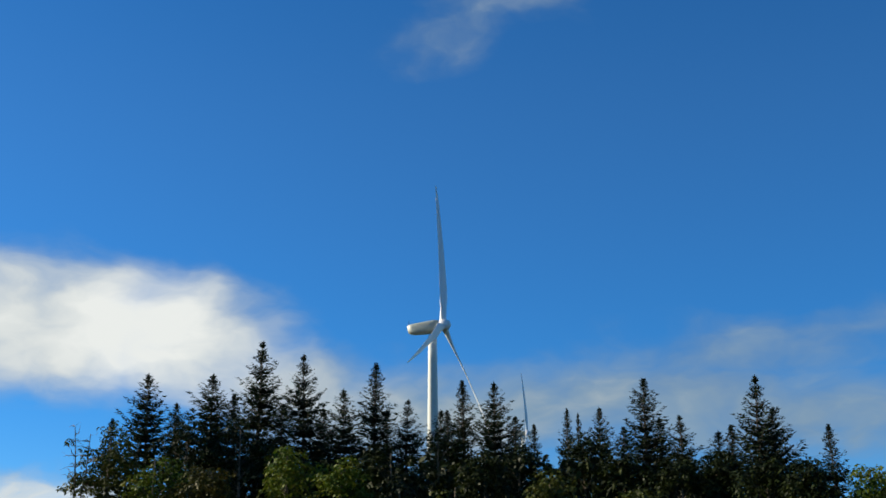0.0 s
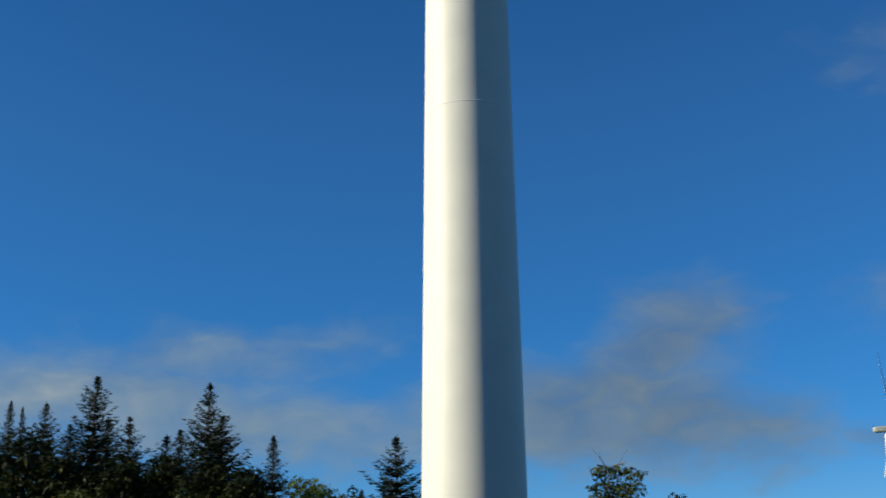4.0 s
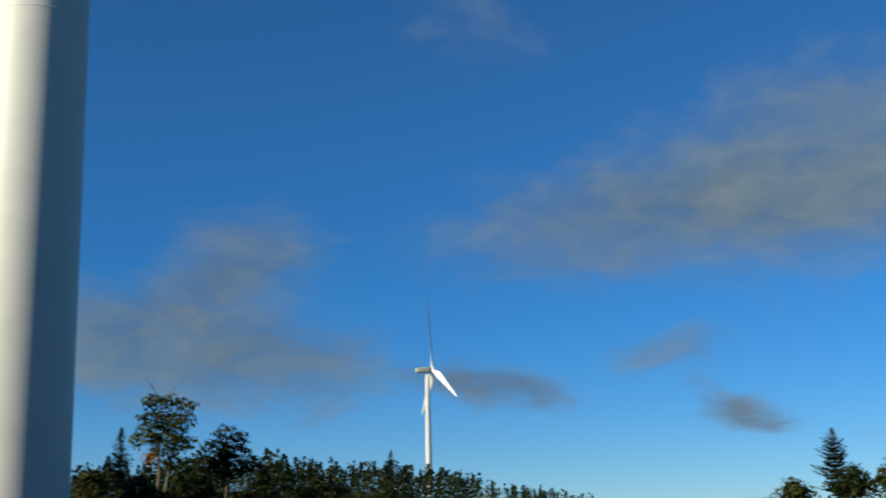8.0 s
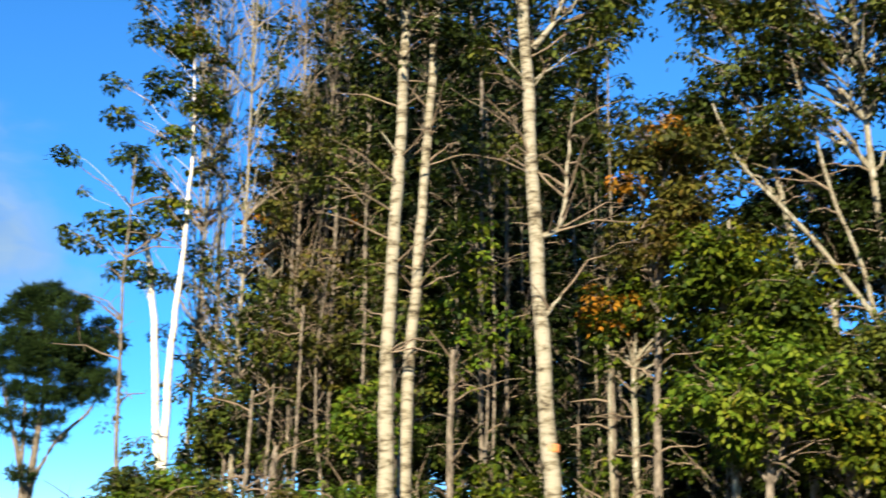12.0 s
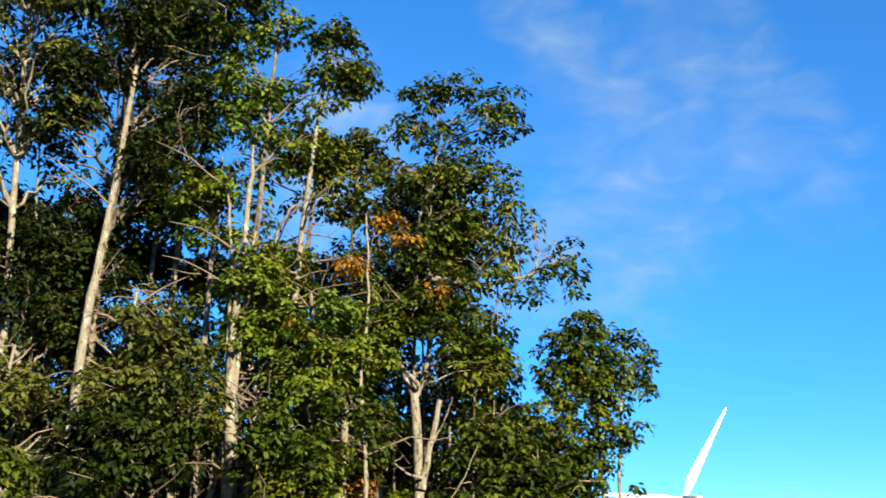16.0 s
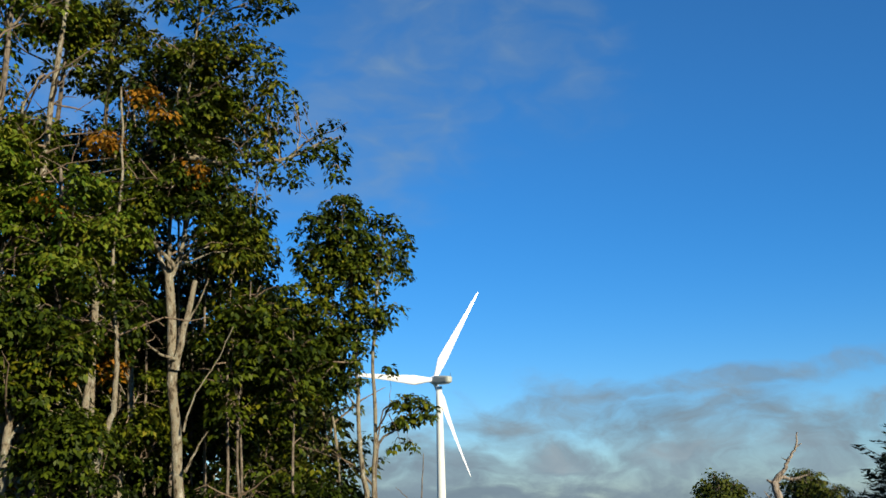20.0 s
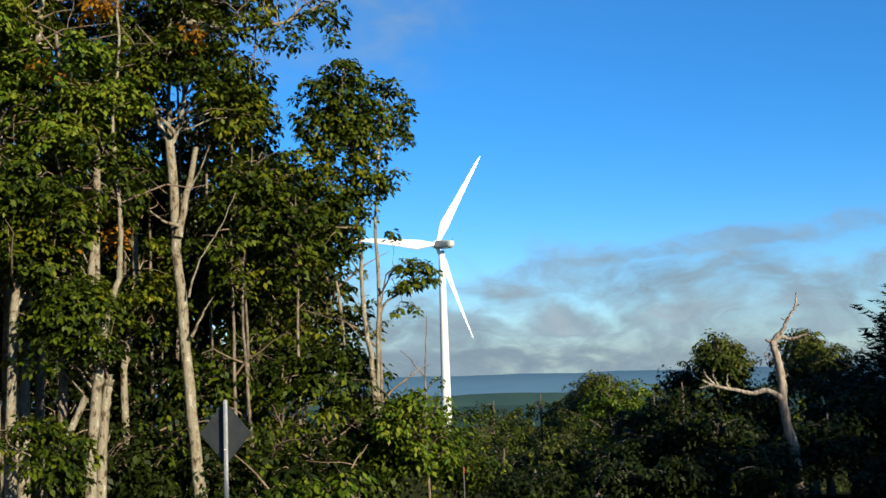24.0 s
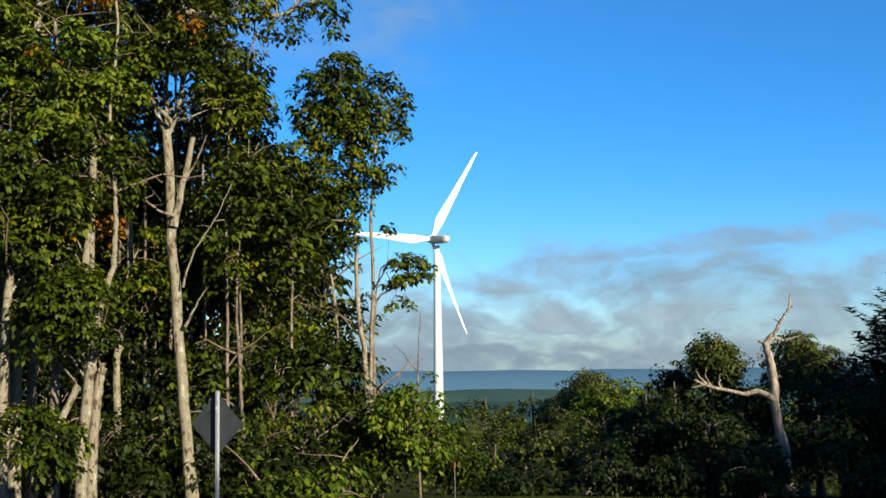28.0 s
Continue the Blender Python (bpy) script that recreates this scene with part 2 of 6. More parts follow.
M = {
    "steel": material("white_painted_steel", [(0.49, 0.515, 0.47), (0.53, 0.55, 0.50)], 0.6, 0.5, 0.03, 8, spread=(0.35, 0.65), spec=0.2),
    "fibre": material("white_fibreglass", [(0.66, 0.67, 0.67), (0.72, 0.72, 0.71)], 0.4, 0.35, 0.0),
    "nacelle": material("grey_white_fibreglass", [(0.27, 0.30, 0.26), (0.34, 0.36, 0.31)], 0.8, 0.45, 0.05, 6),
    "seam": material("grey_flange", [(0.51, 0.515, 0.51), (0.54, 0.54, 0.53)], 3, 0.6, 0.0),
    "dark": material("dark_metal", [(0.02, 0.02, 0.022), (0.05, 0.05, 0.05)], 6, 0.5, 0.1),
    "galv": material("galvanised_steel", [(0.44, 0.448, 0.456), (0.576, 0.584, 0.592)], 14, 0.38, 0.1, 40, metal=0.6),
    "signback": material("weathered_aluminium_back", [(0.028, 0.034, 0.036), (0.042, 0.048, 0.050)], 5, 0.75, 0.1, 20, spec=0.1),
    "concrete": material("concrete", [(0.30, 0.29, 0.27), (0.42, 0.41, 0.38)], 3, 0.9, 0.4, 25),
    "bark": material("grey_brown_bark", [(0.048, 0.04, 0.0296), (0.112, 0.092, 0.068), (0.192, 0.164, 0.124)], 5.5, 0.95, 0.9, 18, stretch=(2.2, 2.2, 0.9), detail=9.0, spread=(0.36, 0.64), grit=0.68, spec=0.1),
    "palebark": material("pale_grey_bark", [(0.024, 0.0192, 0.0128), (0.08, 0.064, 0.04), (0.2, 0.172, 0.120), (0.130, 0.124, 0.086), (0.285, 0.265, 0.205)], 6.5, 0.95, 1.0, 26, stretch=(1.5, 1.5, 0.75), spread=(0.35, 0.62), detail=10.0, spec=0.1, grit=0.7),
    "aspenbark": material("pale_aspen_bark", [(0.0259, 0.02072, 0.01332), (0.111, 0.0925, 0.0592), (0.185, 0.165, 0.115), (0.235, 0.212, 0.155)], 2.6, 0.9, 0.9, 20, stretch=(0.9, 0.9, 3.0), spread=(0.36, 0.56), detail=9.0, spec=0.1, grit=0.66),
    "whitebark": material("white_birch_bark", [(0.12, 0.09, 0.065), (0.36, 0.32, 0.26), (0.46, 0.42, 0.35)], 4.0, 0.85, 0.6, 14, grit=0.65, stretch=(1, 1, 2.2), spread=(0.24, 0.5), detail=9.0, spec=0.15),
    "deadwood": material("weathered_bare_wood", [(0.064, 0.0496, 0.0368), (0.2, 0.168, 0.132), (0.288, 0.248, 0.2)], 4.0, 0.9, 1.0, 24, stretch=(5, 5, 0.7), spread=(0.3, 0.62), spec=0.1),
    "twig": material("brown_twig", [(0.09275, 0.06746, 0.04638), (0.1855, 0.1391, 0.09275)], 5, 0.9, 0.0, spec=0.1),
    "paletwig": material("pale_twig", [(0.13, 0.10, 0.07), (0.26, 0.21, 0.15)], 5, 0.9, 0.0, spec=0.1),
    "darkbark": material("dark_spruce_bark", [(0.045, 0.035, 0.028), (0.10, 0.08, 0.06)], 6, 0.95, 0.6, 20),
    "spruce": material("spruce_needles", [(0.0064, 0.0128, 0.0064), (0.0128, 0.0224, 0.0096), (0.0224, 0.0336, 0.0136)], 0.6, 0.75, 0, source="island", translucent=0.08, spec=0.08),
    "pine": material("pine_needles", [(0.005184, 0.01306, 0.0032), (0.01037, 0.02176, 0.0048), (0.01843, 0.03155, 0.0064)], 0.9, 0.75, 0, source="island", translucent=0.12, spec=0.08),
    "leaf": material("maple_leaves", [(0.0038, 0.0082, 0.0005), (0.0150, 0.0270, 0.0016), (0.052, 0.071, 0.0032), (0.136, 0.118, 0.007)], 0.45, 0.55, 0, source="island", translucent=0.12, spec=0.13),
    "leafbright": material("yellow_green_leaves", [(0.01008, 0.0252, 0.00168), (0.0378, 0.0714, 0.0042), (0.0924, 0.1218, 0.0084), (0.1428, 0.126, 0.01344)], 0.5, 0.55, 0, source="island", translucent=0.2, spec=0.13),
    "leafolive": material("olive_leaves", [(0.007, 0.0125, 0.0022), (0.021, 0.033, 0.0045), (0.056, 0.068, 0.008), (0.100, 0.086, 0.013)], 0.5, 0.55, 0, source="island", translucent=0.15, spec=0.13),
    # darker copy of the leaf colours, with shade of wood and slope painted in
    "leafdark": material("dark_and_shaded_leaves", [(0.003, 0.006, 0.0006), (0.0085, 0.0155, 0.0012), (0.030, 0.041, 0.0035)], 0.4, 0.55, 0, source="island", translucent=0.1, spec=0.13),
    "leafgold": material("turning_olive_gold_leaves", [(0.013, 0.018, 0.0032), (0.036, 0.040, 0.006), (0.074, 0.064, 0.0095), (0.104, 0.054, 0.012)], 0.3, 0.55, 0, source="island", translucent=0.2, spec=0.13),
    "autumn": material("orange_autumn_leaves", [(0.0972, 0.05508, 0.005184), (0.2138, 0.1004, 0.007776), (0.2916, 0.1102, 0.01037)], 0.8, 0.55, 0, source="island", translucent=0.3, spec=0.13),
    "grass": material("grass_blades", [(0.0128, 0.0224, 0.004), (0.0272, 0.04, 0.0072), (0.06, 0.056, 0.0144)], 0.5, 0.75, 0, source="island", translucent=0.25, spec=0.08),
    "ground": material("grassy_soil", [(0.0144, 0.0192, 0.0072), (0.0272, 0.032, 0.0112), (0.044, 0.0384, 0.0176)], 0.35, 0.95, 0.8, 6, spec=0.0),
    "gravel": material("grey_gravel", [(0.0448, 0.04288, 0.0384), (0.0768, 0.0736, 0.064)], 2.5, 0.95, 0.9, 30, spec=0.1),
    # hill colours shifted towards blue, so the haze of distance is painted in
    "hill": material("haze_tinted_wooded_hill", [(0.02174, 0.04849, 0.04928), (0.03177, 0.06186, 0.05519)], 0.012, 0.95, 0, spec=0.0),
    "farhill": material("far_hills_haze_blue", [(0.042, 0.094, 0.148), (0.050, 0.104, 0.160)], 0.004, 0.95, 0, stretch=(1, 1, 6), spec=0.0),
    "orangepaint": material("orange_paint", [(0.16, 0.11, 0.06), (0.48, 0.15, 0.04), (0.55, 0.20, 0.06)], 9, 0.7, 0.2),
    "redpaint": material("red_plastic", [(0.135, 0.0135, 0.009), (0.18, 0.0225, 0.0135)], 6, 0.5, 0),
}

# ---------------------------------------------------------------- mesh helpers


class Pile:
    """Collects quads for one mesh."""

    def __init__(self):
        self.v, self.f, self.n = [], [], 0

    def add(self, verts, faces):
        self.v.append(np.asarray(verts, float).reshape(-1, 3))
        self.f.append(np.asarray(faces, np.int64).reshape(-1, 4) + self.n)
        self.n += len(self.v[-1])

    def tube(self, pts, radii, sides=7, caps=False):
        pts = np.asarray(pts, float)
        radii = np.broadcast_to(np.asarray(radii, float), (len(pts),))
        tang = np.gradient(pts, axis=0)
        tang /= np.linalg.norm(tang, axis=1)[:, None] + 1e-9
        ref = np.where(np.abs(tang[:, 2:3]) > 0.9, [[1.0, 0, 0]], [[0, 0, 1.0]])
        u = np.cross(tang, ref)
        u /= np.linalg.norm(u, axis=1)[:, None] + 1e-9
        w = np.cross(tang, u)
        a = np.arange(sides) * 2 * math.pi / sides
        ring = pts[:, None] + radii[:, None, None] * (np.cos(a)[None, :, None] * u[:, None] + np.sin(a)[None, :, None] * w[:, None])
        i = np.arange(len(pts) - 1)[:, None] * sides
        j = np.arange(sides)[None]
        k = (j + 1) % sides
        self.add(ring, np.stack([i + j, i + k, i + k + sides, i + j + sides], -1))

    def leaves(self, centres, size, rng, up=0.6, slim=0.55, droop=0.25):
        """Folded leaf blades round the centres."""
        c = np.asarray(centres, float)
        n = len(c)
        if not n:
            return
        nor = rng.normal(size=(n, 3)) + [0, 0, up * 2]
        nor /= np.linalg.norm(nor, axis=1)[:, None]
        d = rng.normal(size=(n, 3))
        d[:, 2] -= droop * 2
        d -= nor * np.sum(d * nor, axis=1)[:, None]
        d /= np.linalg.norm(d, axis=1)[:, None] + 1e-9
        s = np.cross(nor, d)
        L = (size * rng.uniform(0.65, 1.25, n))[:, None]
        w = L * slim
        tip = c + d * L * 0.5
        base = c - d * L * 0.5
        lift = nor * w * 0.18
        v = np.stack([base, c + s * w * 0.5 + lift - d * L * 0.08, tip, c - s * w * 0.5 + lift - d * L * 0.08], 1)
        self.add(v, np.arange(4 * n).reshape(n, 4))

    def sprays(self, centres, axes, m, wide, size, rng, slim=0.7):
        """Umbrella-like caps of leaf blades that droop towards the rim, m to each centre, tilted along the axes."""
        c, ax = np.asarray(centres, float), np.asarray(axes, float)
        k = len(c)
        if not k:
            return
        ax = ax / (np.linalg.norm(ax, axis=1)[:, None] + 1e-9)
        t1 = np.cross(ax, rng.normal(size=(k, 3)))
        t1 /= np.linalg.norm(t1, axis=1)[:, None] + 1e-9
        t2 = np.cross(ax, t1)
        rho = wide * rng.uniform(0.7, 1.4, k)
        c, ax, t1, t2, rho = (np.repeat(q, m, axis=0) for q in (c, ax, t1, t2, rho))
        n = len(c)
        a, q = rng.uniform(0, 2 * math.pi, n), np.sqrt(rng.random(n))
        out = np.cos(a)[:, None] * t1 + np.sin(a)[:, None] * t2
        q1, rho1 = q[:, None], rho[:, None]
        base = c + out * (0.55 * q1 * rho1) - ax * (0.3 * rho1 * q1 ** 2) + rng.normal(size=(n, 3)) * 0.03
        base[:, 2] -= np.where(rng.random(n) < 0.25, rho * 0.6 * rng.random(n), 0)
        nor = ax + out * 0.9 * q1 + rng.normal(size=(n, 3)) * 0.35
        nor /= np.linalg.norm(nor, axis=1)[:, None]
        d = out + rng.normal(size=(n, 3)) * 0.3
        d[:, 2] -= 0.15 + 0.9 * q
        d -= nor * (0.7 * np.sum(d * nor, axis=1)[:, None])
        d /= np.linalg.norm(d, axis=1)[:, None] + 1e-9
        s = np.cross(nor, d)
        s /= np.linalg.norm(s, axis=1)[:, None] + 1e-9
        L = (size * rng.uniform(0.65, 1.3, n))[:, None]
        mid = base + d * L * 0.45 + nor * L * 0.08
        v = np.stack([base, mid + s * L * slim * 0.5, base + d * L, mid - s * L * slim * 0.5], 1)
        self.add(v, np.arange(4 * n).reshape(n, 4))

    def brushes(self, centres, axes, m, size, rng, slim=0.1):
        """Tufts of long needles that radiate from the centres along the axes."""
        c, ax = (np.repeat(np.asarray(q, float), m, axis=0) for q in (centres, axes))
        n = len(c)
        d = ax / (np.linalg.norm(ax, axis=1)[:, None] + 1e-9) * 0.9 + rng.normal(size=(n, 3)) * 0.6
        d /= np.linalg.norm(d, axis=1)[:, None]
        s = np.cross(d, rng.normal(size=(n, 3)))
        s /= np.linalg.norm(s, axis=1)[:, None] + 1e-9
        L = (size * rng.uniform(0.6, 1.2, n))[:, None]
        base = c + rng.normal(size=(n, 3)) * size * 0.25
        mid = base + d * L * 0.5
        self.add(np.stack([base, mid + s * L * slim, base + d * L, mid - s * L * slim], 1), np.arange(4 * n).reshape(n, 4))

    def mesh(self, name, smooth=False):
        me = bpy.data.meshes.new(name)
        v = np.concatenate(self.v) if self.v else np.zeros((0, 3))
        f = np.concatenate(self.f) if self.f else np.zeros((0, 4), int)
        me.vertices.add(len(v))
        me.vertices.foreach_set("co", v.astype(np.float32).ravel())
        me.loops.add(f.size)
        me.loops.foreach_set("vertex_index", f.astype(np.int32).ravel())
        me.polygons.add(len(f))
        me.polygons.foreach_set("loop_start", (np.arange(len(f)) * 4).astype(np.int32))
        if smooth:
            me.polygons.foreach_set("use_smooth", np.ones(len(f), bool))
        me.update(calc_edges=True)
        return me


def part(name, source, mat, parent=None, label="", smooth=False):
    """Links a Pile, a bmesh or a mesh as one object, under a thing where one is given."""
    if isinstance(source, Pile):
        me = source.mesh(name, smooth)
    elif isinstance(source, bpy.types.Mesh):
        me = source
    else:
        me = bpy.data.meshes.new(name)
        if smooth:
            for p in source.faces:
                p.smooth = True
        source.to_mesh(me)
        source.free()
    if mat and not me.materials:
        me.materials.append(M[mat])
    ob = new(name, me)
    if parent:
        ob.parent = parent
    if label:
        ob["label"] = label
    return ob


def box(sx, sy, sz, at=(0, 0, 0), bevel=0.0, turn=None):
    bm = bmesh.new()
    bmesh.ops.create_cube(bm, size=1, matrix=Matrix.Diagonal((sx, sy, sz, 1)))
    if bevel:
        bmesh.ops.bevel(bm, geom=bm.edges[:], offset=bevel, segments=2, affect="EDGES")
    if turn:
        bmesh.ops.transform(bm, matrix=turn, verts=bm.verts)
    bmesh.ops.translate(bm, vec=at, verts=bm.verts)
    return bm


def lathe(profile, sides=48):
    """A closed turned body round z; profile: radius, height."""
    bm = bmesh.new()
    rings = [[bm.verts.new((r * math.cos(2 * math.pi * i / sides), r * math.sin(2 * math.pi * i / sides), z)) for i in range(sides)] for r, z in profile]
    for a, b in zip(rings, rings[1:]):
        for i in range(sides):
            bm.faces.new((a[i], a[(i + 1) % sides], b[(i + 1) % sides], b[i]))
    bm.faces.new(rings[0][::-1])
    bm.faces.new(rings[-1])
    return bm


# ---------------------------------------------------------------- the lie of the land
# ground height over the camera's standing place, by azimuth (rows) and distance (columns)
RADII = [0, 12, 24, 30, 50, 90, 200, 350, 520, 900, 1800, 4800]
LAND = {
    -180: [0, 0, 0.3, 0.4, 1, 2, 4, 5, 5, 5, 0, -60],
    -75: [0, 0, 0.3, 0.4, 1, 2, 4, 5, 5, 5, 0, -60],
    -48: [0, 0, 0.3, 0.5, 1.8, 4.5, 8, 8, 8, 6, 0, -60],
    -40: [0, 0, 0.4, 0.8, 3.0, 8.0, 12, 8, 16, 14, 5, -60],
    -25: [0, 0, 0.4, 0.8, 3.0, 7.5, 12, 8, 20, 61, 40, -60],
    -10: [0, 0, 0.6, 0.8, 2.0, 4.0, 10, 12, 20, 24, 10, -60],
    0: [0, 0, 0.8, 1.0, 1.7, 3.0, 8, 18, 22, 26, 10, -60],
    12: [0, 0, 0.9, 1.2, 2.0, 3.5, 9, 19, 23, 28, 10, -60],
    25: [0, 0, 1.0, 1.3, 2.2, 3.5, 7, 12, 15, 18, 5, -60],
    36: [0, 0, 1.4, 2.0, 3.0, 4.0, 5, 6, 6, 5, 0, -60],
    46: [0, 0, 2.4, 3.2, 4.2, 4.8, 5, 5, 4, 3, 0, -60],
    60: [0, 0, 2.3, 3.1, 4.0, 5.0, 5, 5, 4, 3, 0, -60],
    72: [0, 0, 1.0, 1.6, 2.4, 3.0, 3, 2, 0, -3, -10, -60],
    88: [0, 0, -0.4, -0.5, -0.6, -1, -4, -8, -14, -20, -36, -160],
    101: [0, -0.3, -1.1, -1.4, -2.5, -4.5, -10, -16, -24, -34, -54, -160],
    118: [0, -0.4, -1.2, -1.6, -4.0, -8.0, -17, -24, -29, -40, -62, -160],
    135: [0, -0.4, -1.2, -1.6, -4.0, -8.0, -16, -24, -32, -40, -62, -160],
    150: [0, -0.2, -0.8, -1.0, -2.0, -4.0, -10, -16, -22, -30, -50, -160],
    180: [0, 0, 0.3, 0.4, 1, 2, 4, 5, 5, 5, 0, -60],
}
LAND_AZ = np.array(sorted(LAND), float)
LAND_Z = np.array([LAND[int(a)] for a in LAND_AZ], float)


def ground(x, y):
    r, az = math.hypot(x, y), math.degrees(math.atan2(x, y))
    i = min(max(int(np.searchsorted(LAND_AZ, az)) - 1, 0), len(LAND_AZ) - 2)
    k = (az - LAND_AZ[i]) / (LAND_AZ[i + 1] - LAND_AZ[i])
    k = k * k * (3 - 2 * k)
    rr = np.sqrt(np.array(RADII, float))
    a, b = np.interp(math.sqrt(r), rr, LAND_Z[i]), np.interp(math.sqrt(r), rr, LAND_Z[i + 1])
    rough = 0.12 * min(r / 40, 1.0) * noise.noise((x * 0.15, y * 0.15, 0)) + min(r / 400, 1.0) * 2.0 * noise.noise((x * 0.006, y * 0.006, 3))
    return float(a + (b - a) * k + rough)


def spot(az, d):
    """The place on the ground at that azimuth and distance."""
    x, y = d * math.sin(radians(az)), d * math.cos(radians(az))
    return Vector((x, y, ground(x, y)))


def aloft(az, el, d):
    """A place d metres off (level distance), at that elevation over the eye."""
    return np.array([d * math.sin(radians(az)), d * math.cos(radians(az)), EYE + d * math.tan(radians(el))])


def build_ground():
    radii = [0.0] + [1.5 * 1.075 ** i for i in range(112)]
    radii = [r for r in radii if r < 4700] + [4800]
    sides = 240
    v = []
    for r in radii[1:]:
        for s in range(sides):
            a = 2 * math.pi * s / sides
            x, y = r * math.sin(a), r * math.cos(a)
            v.append((x, y, ground(x, y)))
    bm = bmesh.new()
    vs = [bm.verts.new(p) for p in v]
    mid = bm.verts.new((0, 0, 0))
    for s in range(sides):
        bm.faces.new((mid, vs[(s + 1) % sides], vs[s]))
    for k in range(len(radii) - 2):
        for s in range(sides):
            a, b = k * sides + s, k * sides + (s + 1) % sides
            bm.faces.new((vs[a], vs[b], vs[b + sides], vs[a + sides]))
    bm.normal_update()
    for f in bm.faces:
        c = f.calc_center_median()
        r, az = math.hypot(c.x, c.y), math.degrees(math.atan2(c.x, c.y))
        edge = 23.3 + 0.5 * noise.noise((c.x * 0.4, c.y * 0.4, 0))
        # index 2, beyond 650 m, is the hill colour with haze painted in
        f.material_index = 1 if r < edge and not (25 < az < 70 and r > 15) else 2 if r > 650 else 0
        f.smooth = True
    ob = part("ground", bm, None)
    for m in ("ground", "gravel", "hill"):
        ob.data.materials.append(M[m])
    tagged(ob, "rough grassy ground with a grey gravel clearing", "ground", kind="structure")


build_ground()


def far_ridge(name, az0, az1, d, el, wobble, mat, label, seed):
    """A distant range of hills: a long low body with depth."""
    bm = bmesh.new()
    rows = []
    n = 90
    for i in range(n + 1):
        az = az0 + (az1 - az0) * i / n
        top = EYE + d * math.tan(radians(el + wobble * (noise.noise((az * 0.22, seed, 0)) + 0.4 * noise.noise((az * 0.9, seed, 5)))))
        end = min(1.0, min(i, n - i) / 8)
        base = -200
        top = base + (top - base) * (0.35 + 0.65 * end)
        ring = []
        for dd, z in ((-260, base), (-120, base + (top - base) * 0.7), (0, top), (160, top - 4), (400, base)):
            p = direction(az) * (d + dd)
            ring.append(bm.verts.new((p.x, p.y, z)))
        rows.append(ring)
    for a, b in zip(rows, rows[1:]):
        for i in range(4):
            bm.faces.new((a[i], b[i], b[i + 1], a[i + 1]))
    bm.faces.new(rows[0])
    bm.faces.new(rows[-1][::-1])
    bmesh.ops.recalc_face_normals(bm, faces=bm.faces)
    ob = part(name, bm, mat, smooth=True)
    tagged(ob, label, "hills", kind="structure")


# both ranges get their haze from base colour alone
far_ridge("backdrop_far_hills", 85, 165, 4200, -0.62, 0.10, "farhill", "far range of hills on the horizon, painted haze blue", 2.0)
far_ridge("backdrop_near_hills", 88, 160, 1900, -1.52, 0.16, "hill", "dark green wooded hills across the valley, tinted with painted haze", 7.0)

# ---------------------------------------------------------------- wind turbines
HUB, REACH, FACING = 80.0, 45.0, 80.0    # metres, metres, azimuth that the rotors face
turbine_meshes = {}


def tower_radius(z):
    return 2.15 - 0.95 * (max(z, 0) / 78) ** 1.05


def blade_mesh():
    """An aerofoil blade along +z, chord along x, twisted towards its root."""
    stations = [(0.0, 1.9, 1.9, 0), (0.03, 1.9, 1.85, 0), (0.09, 2.35, 1.4, 14), (0.18, 3.25, 0.85, 13), (0.30, 2.8, 0.6, 9), (0.45, 2.2, 0.42, 6), (0.62, 1.65, 0.3, 3), (0.80, 1.15, 0.2, 1), (0.93, 0.75, 0.12, 0), (0.985, 0.4, 0.07, 0), (1.0, 0.08, 0.03, 0)]
    p = Pile()
    sides = 18
    rings = []
    for s, chord, thick, twist in stations:
        round_ = max(0.0, 1 - s / 0.12)
        ring = []
        for i in range(sides):
            a = 2 * math.pi * i / sides
            x = math.cos(a) * 0.5
            y = math.sin(a) * 0.5 * (1 - (1 - round_) * 0.55 * (x + 0.5))
            x -= 0.18 * (1 - round_)
            c, q = math.cos(radians(twist)), math.sin(radians(twist))
            X, Y = x * chord * (1.0 + 0.25 * min(1, s / 0.12)), y * thick
            ring.append((X * c - Y * q, X * q + Y * c - 1.6 * s * s, s * (REACH - 1.3)))
        rings.append(ring)
    p.add(rings, [[k * sides + i, k * sides + (i + 1) % sides, (k + 1) * sides + (i + 1) % sides, (k + 1) * sides + i] for k in range(len(rings) - 1) for i in range(sides)])
    return p.mesh("blade", True)


def nacelle_bmesh():
    """A rounded box along +y (towards the rotor), tapered to its tail."""
    p = []
    for y, w, h, lift in ((-7.4, 1.6, 1.5, 0.4), (-7.2, 2.4, 2.5, 0.3), (-5.6, 3.0, 3.2, 0.15), (-1.8, 3.4, 3.6, 0), (1.1, 3.4, 3.6, 0), (2.0, 3.1, 3.2, 0), (2.2, 2.5, 2.7, 0)):
        ring = []
        for i in range(28):
            a = 2 * math.pi * i / 28
            c, s = math.cos(a), math.sin(a)
            k = 1 / (abs(c) ** 4 + abs(s) ** 4) ** 0.25
            ring.append((c * k * w / 2, y, s * k * h / 2 + lift))
        p.append(ring)
    bm = bmesh.new()
    rings = [[bm.verts.new(q) for q in r] for r in p]
    for a, b in zip(rings, rings[1:]):
        for i in range(28):
            bm.faces.new((a[i], b[i], b[(i + 1) % 28], a[(i + 1) % 28]))
    bm.faces.new(rings[0])
    bm.faces.new(rings[-1][::-1])
    bmesh.ops.recalc_face_normals(bm, faces=bm.faces)
    return bm


def shared(key, make):
    if key not in turbine_meshes:
        turbine_meshes[key] = make()
    return turbine_meshes[key]


